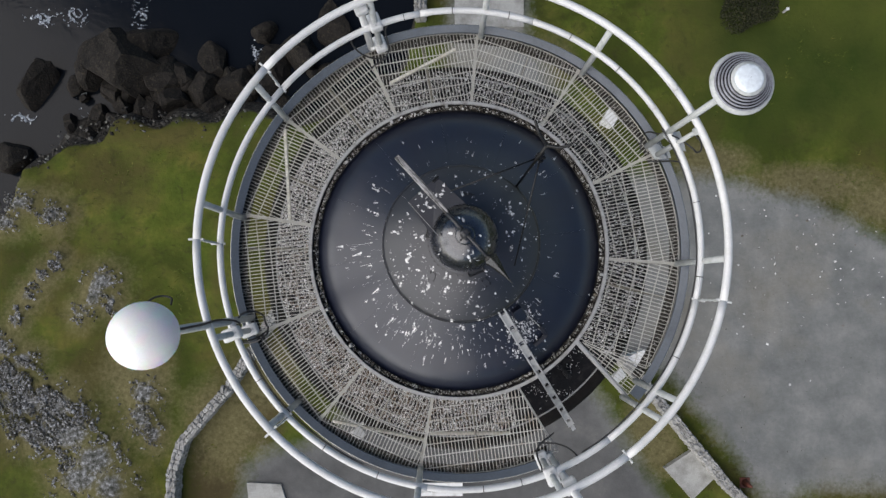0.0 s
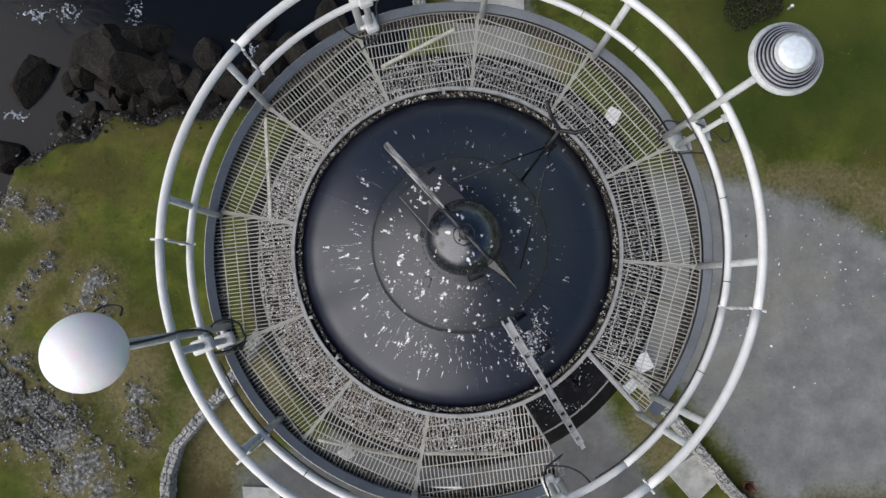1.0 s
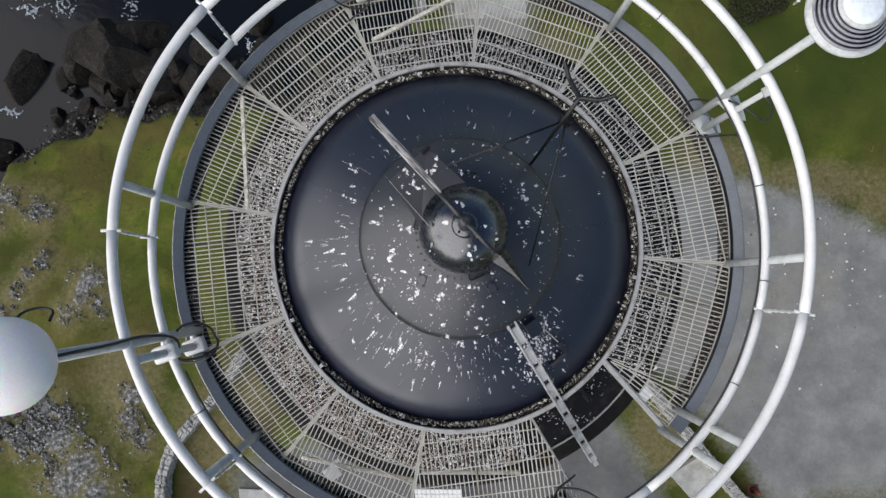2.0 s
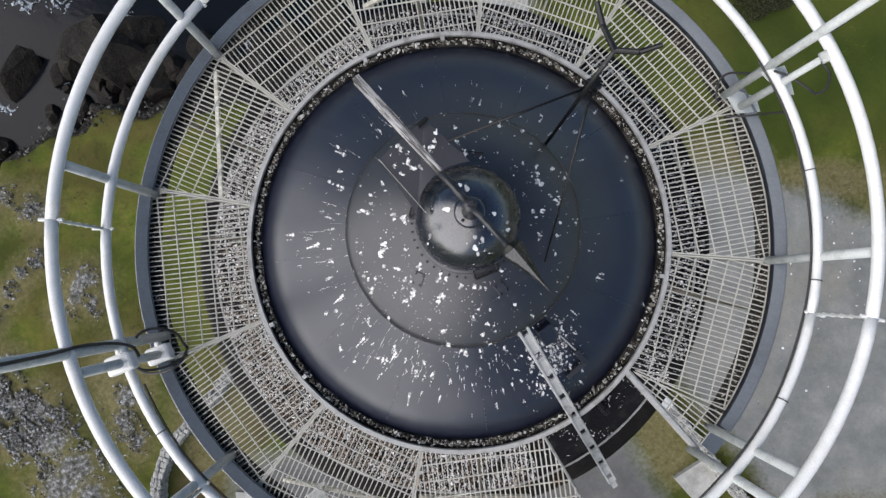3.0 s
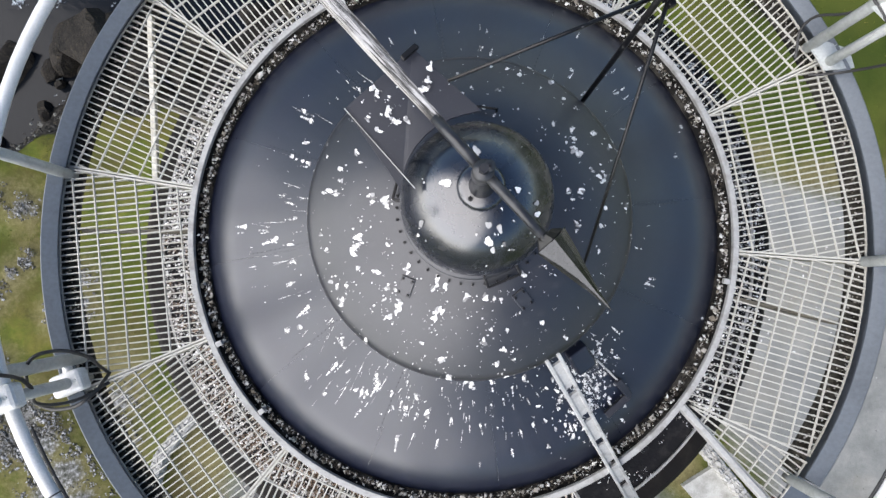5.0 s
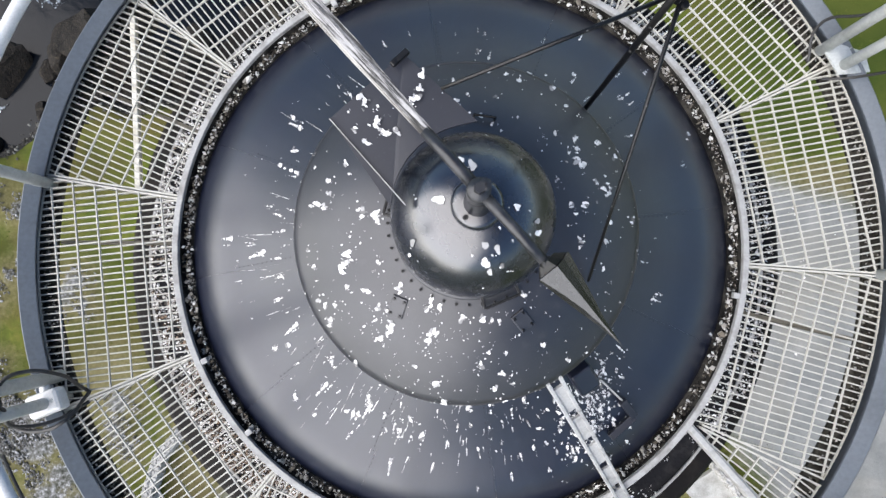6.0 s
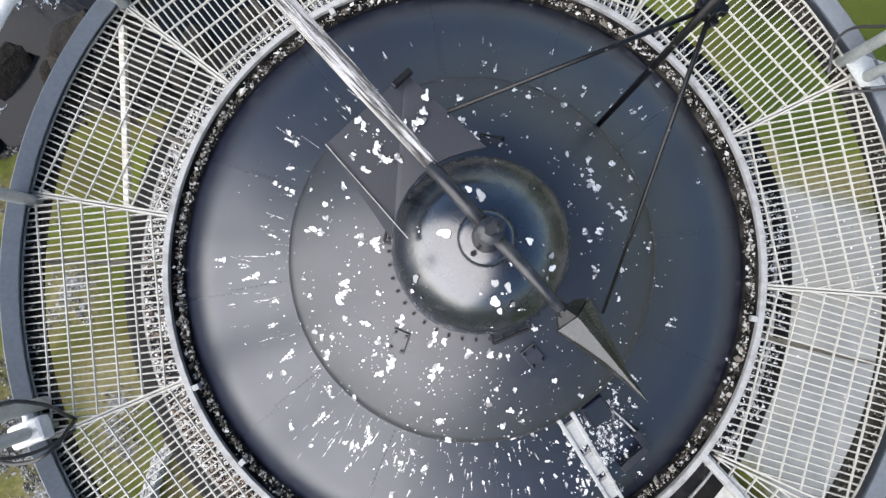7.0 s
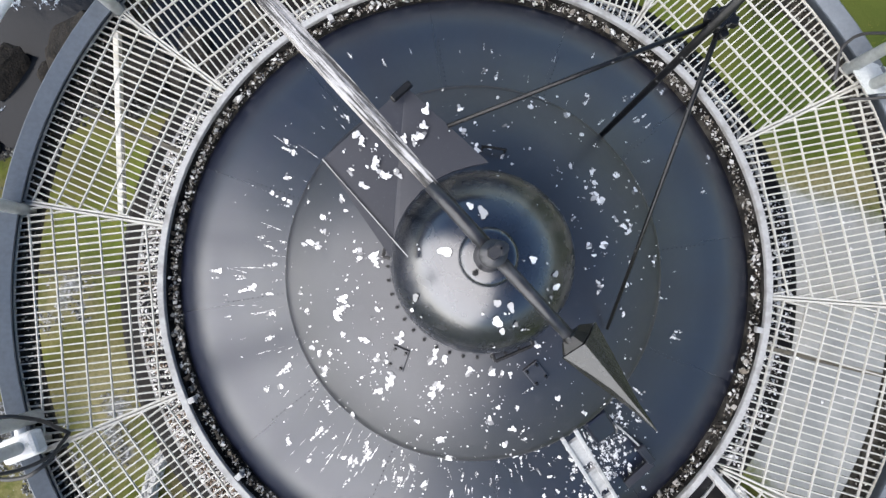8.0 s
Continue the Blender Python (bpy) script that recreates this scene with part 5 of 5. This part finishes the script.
def yard_place(rng):
    return (rng.uniform(7, 14.5), rng.uniform(-6.5, 2.4), GROUND_Z + 0.01)


tagged(scatter("yard_gravel", 420, yard_place, (0.006, 0.018), M_SHARD, 0.6, 13), "scattered gravel on the grey yard", "gravel", kind="stuff")


def pebble_place(rng):
    x, y = rng.uniform(8.5, 14.5), rng.gauss(0.6, 1.6)
    return (x, y, GROUND_Z + 0.02) if -6 < y < 2.6 - 0.35 * max(0, x - 10) else None


tagged(scatter("yard_stones", 170, pebble_place, (0.012, 0.05), M_FLAKE, 0.5, 15), "pale loose stones strewn over the grey yard", "stones", kind="stuff")


# ---------- stone walls ----------
def stone_wall(line, width, height, label, seed):
    rng = random.Random(seed)
    w = thing("stone_wall", label, "wall", (*line[0], GROUND_Z))
    meshes = []
    for k in range(6):
        bm = bmesh.new()
        bmesh.ops.create_icosphere(bm, subdivisions=2, radius=0.62)
        for v in bm.verts:
            v.co = Vector([max(-0.5, min(0.5, c * 1.15)) + rng.gauss(0, 0.05) for c in v.co])
        me = bpy.data.meshes.new("stone")
        bm.to_mesh(me)
        bm.free()
        me.materials.append(M_STONE)
        meshes.append(me)
    org = Vector((*line[0], GROUND_Z))
    for (x0, y0), (x1, y1) in zip(line, line[1:]):
        d = Vector((x1 - x0, y1 - y0, 0))
        ln, ang = d.length, math.atan2(d.y, d.x)
        core = beam((x0 - org.x, y0 - org.y, height * 0.42), (x1 - org.x, y1 - org.y, height * 0.42), width * 0.86, height * 0.84)
        part("core", core, M_MORTAR, w)
        for layer, z in ((0, height * 0.3), (1, height * 0.78)):
            s = 0.0
            while s < ln - 0.1:
                l = rng.uniform(0.08, 0.2)
                rows = (-1, 1) if layer == 0 else rng.choice(((-1, 0, 1), (-1, 1)))
                for row in rows:
                    wd = width * (0.5 if len(rows) == 2 else 0.34) * rng.uniform(0.85, 1.1)
                    c = Vector((x0, y0, 0)) + d * ((s + l / 2) / ln) - Vector((org.x, org.y, 0))
                    n = Vector((-d.y, d.x, 0)) / ln
                    m = Matrix.Translation(c + n * row * width * (0.26 if len(rows) == 2 else 0.33) + Vector((0, 0, z + rng.gauss(0, 0.02)))) @ Matrix.Rotation(ang + rng.gauss(0, 0.25), 4, "Z") @ Matrix.Diagonal((l * 1.15, wd * 1.1, height * rng.uniform(0.42, 0.55), 1))
                    share("stone", rng.choice(meshes), m, w)
                s += l
    return w


stone_wall([(-4.4, -1.0), (-5.2, -2.35), (-5.9, -3.5), (-7.2, -5.05), (-7.45, -5.9), (-7.5, -8.4)], 0.28, 0.5, "grey dry stone wall bending over the turf", 3)
stone_wall([(5.0, -1.9), (6.5, -3.6), (8.7, -6.35), (9.3, -6.9)], 0.28, 0.5, "grey dry stone wall along the gravel yard", 4)
stone_wall([(-0.3, 7.7), (-0.35, 9.5)], 0.35, 0.6, "short pale stone wall beside the path", 6)

# ---------- slabs and loose things on the ground ----------


def slab(pts, z, label, material=M_SLAB):
    bm = bmesh.new()
    top = [bm.verts.new((x, y, z)) for x, y in pts]
    bot = [bm.verts.new((x, y, z - 0.25)) for x, y in pts]
    bm.faces.new(top)
    for i in range(len(pts)):
        j = (i + 1) % len(pts)
        bm.faces.new((top[i], bot[i], bot[j], top[j]))
    bmesh.ops.recalc_face_normals(bm, faces=bm.faces)
    return tagged(part("concrete_slab", bm, material), label, "slab")


slab([(6.95, -5.9), (7.75, -5.4), (8.45, -6.15), (7.75, -6.8)], GROUND_Z + 0.12, "square pale concrete slab against the stone wall")
slab([(-5.4, -6.3), (-4.4, -6.35), (-4.1, -7.2), (-5.3, -7.2)], GROUND_Z + 0.08, "pale concrete slab in the asphalt")
slab([(0.75, 7.55), (2.9, 7.55), (2.9, 10.5), (0.75, 10.5)], GROUND_Z + 0.06, "pale concrete path slab beside the turf")
bench = thing("garden_bench", "white painted wooden bench on the asphalt", "bench", (0.3, -6.35, GROUND_Z))  # a long bench
for y in (-0.16, -0.03, 0.1):
    part("seat_board", box((1.3, 0.115, 0.035), pose(0, y, 0.45), 0.006), M_BENCH, bench)
for x in (-0.55, 0.55):
    part("leg", box((0.07, 0.36, 0.43), pose(x, -0.03, 0.215), 0.006), M_BENCH, bench)

red = thing("marker_cone", "small faded red plastic cone by the wall's end", "cone", (9.36, -6.34, GROUND_Z))
part("base", box((0.3, 0.3, 0.03), pose(0, 0, 0.015), 0.006), M_RED, red)
part("cone", tube((0, 0, 0.03), (0, 0, 0.42), 0.11, 0.03), M_RED, red, "", True)
pst = thing("marker_post", "thin pale wooden post in the turf", "post", (11.05, 8.05, GROUND_Z))
part("shaft", box((0.06, 0.06, 0.24), pose(0, 0, 0.12), 0.01), M_SLAB, pst)
part("cap", box((0.09, 0.09, 0.03), pose(0, 0, 0.25), 0.008), M_BENCH, pst)


def heath(name, x, y, rx, ry, n, seed, label):
    rng = random.Random(seed)
    vs, fs = [], []
    for _ in range(n):
        a, q = rng.uniform(0, 6.28), math.sqrt(rng.random())
        q *= 0.8 + 0.3 * math.sin(3 * a + seed) * 0.6
        px_, py_ = x + rx * q * math.cos(a), y + ry * q * math.sin(a)
        pz = GROUND_Z + rng.random() * 0.5 * (1.1 - q)
        e = Euler((rng.uniform(-1, 1), rng.uniform(-1, 1), rng.uniform(0, 6.28))).to_matrix()
        s, o = rng.uniform(0.02, 0.05), len(vs)
        for v in ((-0.4, 0, 0), (0.4, 0, 0), (0.25, 1, 0.1), (-0.2, 1.1, 0.1)):
            vs.append(tuple(Vector((px_, py_, pz)) + e @ (Vector(v) * s)))
        fs.append((o, o + 1, o + 2, o + 3))
    ob = mesh_of(name, vs, fs, M_HEATH)
    return tagged(ob, label, "shrub")


heath("shrub", 9.85, 8.3, 1.1, 1.15, 6500, 2, "low dark heather shrub in the turf")


# ---------- tufts ----------
def build_tufts():
    rng = random.Random(9)
    vs, fs = [], []
    for _ in range(3500):
        x, y = rng.uniform(-13.5, 15), rng.uniform(-8, 9)
        if float(np.interp(x, CX, CY)) - y < 0.3 or math.hypot(x, y) < 2.4:
            continue
        pt = np.array([[x]]), np.array([[y]])
        if max(inside(*pt, YARD)[0, 0], inside(*pt, SOUTH)[0, 0], inside(*pt, PATH_N)[0, 0]) > -0.1:
            continue
        if noise.noise(Vector((x * 0.7, y * 0.7, 4))) < -0.05:
            continue
        for _ in range(3):
            a, h, w = rng.uniform(0, 6.28), rng.uniform(0.01, 0.04), rng.uniform(0.006, 0.018)
            bx, by, lean = x + rng.gauss(0, 0.05), y + rng.gauss(0, 0.05), rng.uniform(0.04, 0.12)
            o = len(vs)
            vs += [(bx - w * math.sin(a), by + w * math.cos(a), GROUND_Z - 0.03), (bx + w * math.sin(a), by - w * math.cos(a), GROUND_Z - 0.03), (bx + lean * math.cos(a), by + lean * math.sin(a), GROUND_Z + h)]
            fs.append((o, o + 1, o + 2))
    tagged(mesh_of("grass", vs, fs, M_GRASS), "tufts of rough grass", "grass", kind="stuff")


build_tufts()

settle(BEFORE)

# ---------- grating panels ----------
R_IN, R_OUT, PITCH, CROSS = 1.556, 2.282, 0.0355, 0.117
walkway = thing("gallery_walkway", "white painted steel grating walkway round the lantern roof", "walkway")


def span(u_dir, v_dir, off, planes, along_u):
    """The stretch of a line across a panel: v = off when along_u, else u = off."""
    lo, hi = (0.0, 3.0) if along_u else (-1.5, 1.5)
    if along_u:
        lo, hi = math.sqrt(max(0, R_IN ** 2 - off ** 2)), math.sqrt(R_OUT ** 2 - off ** 2)
    else:
        k = math.sqrt(max(0, R_OUT ** 2 - off ** 2))
        lo, hi = -k, k
    for n, c in planes:  # n . p >= c
        nu, nv = n.dot(u_dir), n.dot(v_dir)
        k, fixed = (nu, nv * off) if along_u else (nv, nu * off)
        if abs(k) < 1e-6:
            continue
        t = (c - fixed) / k
        if k > 0:
            lo = max(lo, t)
        else:
            hi = min(hi, t)
    return lo, hi


def grating_panel(edge0, edge1, bisector, label="", paint=None, pitch=PITCH, shift=0.0):
    """A panel between two straight edges, each (inner point, outer point)."""
    u, v = polar(1, bisector), polar(1, bisector + 90)
    mid = polar(1.95, bisector)
    planes = []
    for p, q in (edge0, edge1):
        d = (q - p).normalized()
        n = Vector((-d.y, d.x, 0))
        if n.dot(mid - p) < 0:
            n = -n
        planes.append((n, n.dot(p) + 0.008))
    a0, a1 = (math.degrees(math.atan2(e[1].y, e[1].x)) for e in (edge0, edge1))
    if a1 < a0:
        a1 += 360
    rim = lathe([(R_OUT - 0.006, -0.003), (R_OUT, -0.003), (R_OUT, -0.014), (R_OUT - 0.006, -0.014)], 8, a0 + 0.3, a1 - 0.3, closed=True)
    for (p, q), (n, c) in zip((edge0, edge1), planes):
        beam(p + n * 0.008 + Vector((0, 0, -0.02)), q + n * 0.008 + Vector((0, 0, -0.02)), 0.01, 0.04, rim)
    ob = part("grating_panel", rim, paint or M_GRATE, walkway, label)

    def strip(name, p, q, w, h, z):
        part(name, beam(p + Vector((0, 0, z)), q + Vector((0, 0, z)), w, h), paint or M_GRATE, ob)

    for k in range(-21, 22):
        off = (k + 0.5) * pitch + shift
        lo, hi = span(u, v, off, planes, True)
        if hi - lo > 0.03:
            strip("bar", u * lo + v * off, u * hi + v * off, 0.0064, 0.03, -0.017)
    for k in range(6):
        x = 1.585 + CROSS * k
        lo, hi = span(u, v, x, planes, False)
        if hi - lo > 0.05:
            strip("cross_bar", u * x + v * lo, u * x + v * hi, 0.0062, 0.012, -0.004)
    return ob


def ray_edge(a):
    return polar(R_IN, a), polar(R_OUT, a)


CUTS = [-4, 26, 56, 85, 115, 143, 171, 203, 231, 260]
for a0, a1 in zip(CUTS, CUTS[1:]):
    grating_panel(ray_edge(a0), ray_edge(a1), (a0 + a1) / 2, "", None, PITCH, {171: -0.0051, -4: -0.0148, 26: PITCH / 2}.get(a0, 0.0))
grating_panel(ray_edge(260), (polar(R_IN, -66.5 + 360), polar(R_OUT, -64 + 360)), 277.5, "white grating stained by rust", M_RUSTY)
grating_panel((polar(1.6, -37.0), polar(R_OUT, -33.0)), ray_edge(-4), -16, "", None, 0.0382)
grating_panel((polar(R_IN, -38.2), polar(R_OUT, -41.2)), (polar(1.6, -37.0), polar(R_OUT, -33.6)), -38, "small wedge of white grating beside the gap")
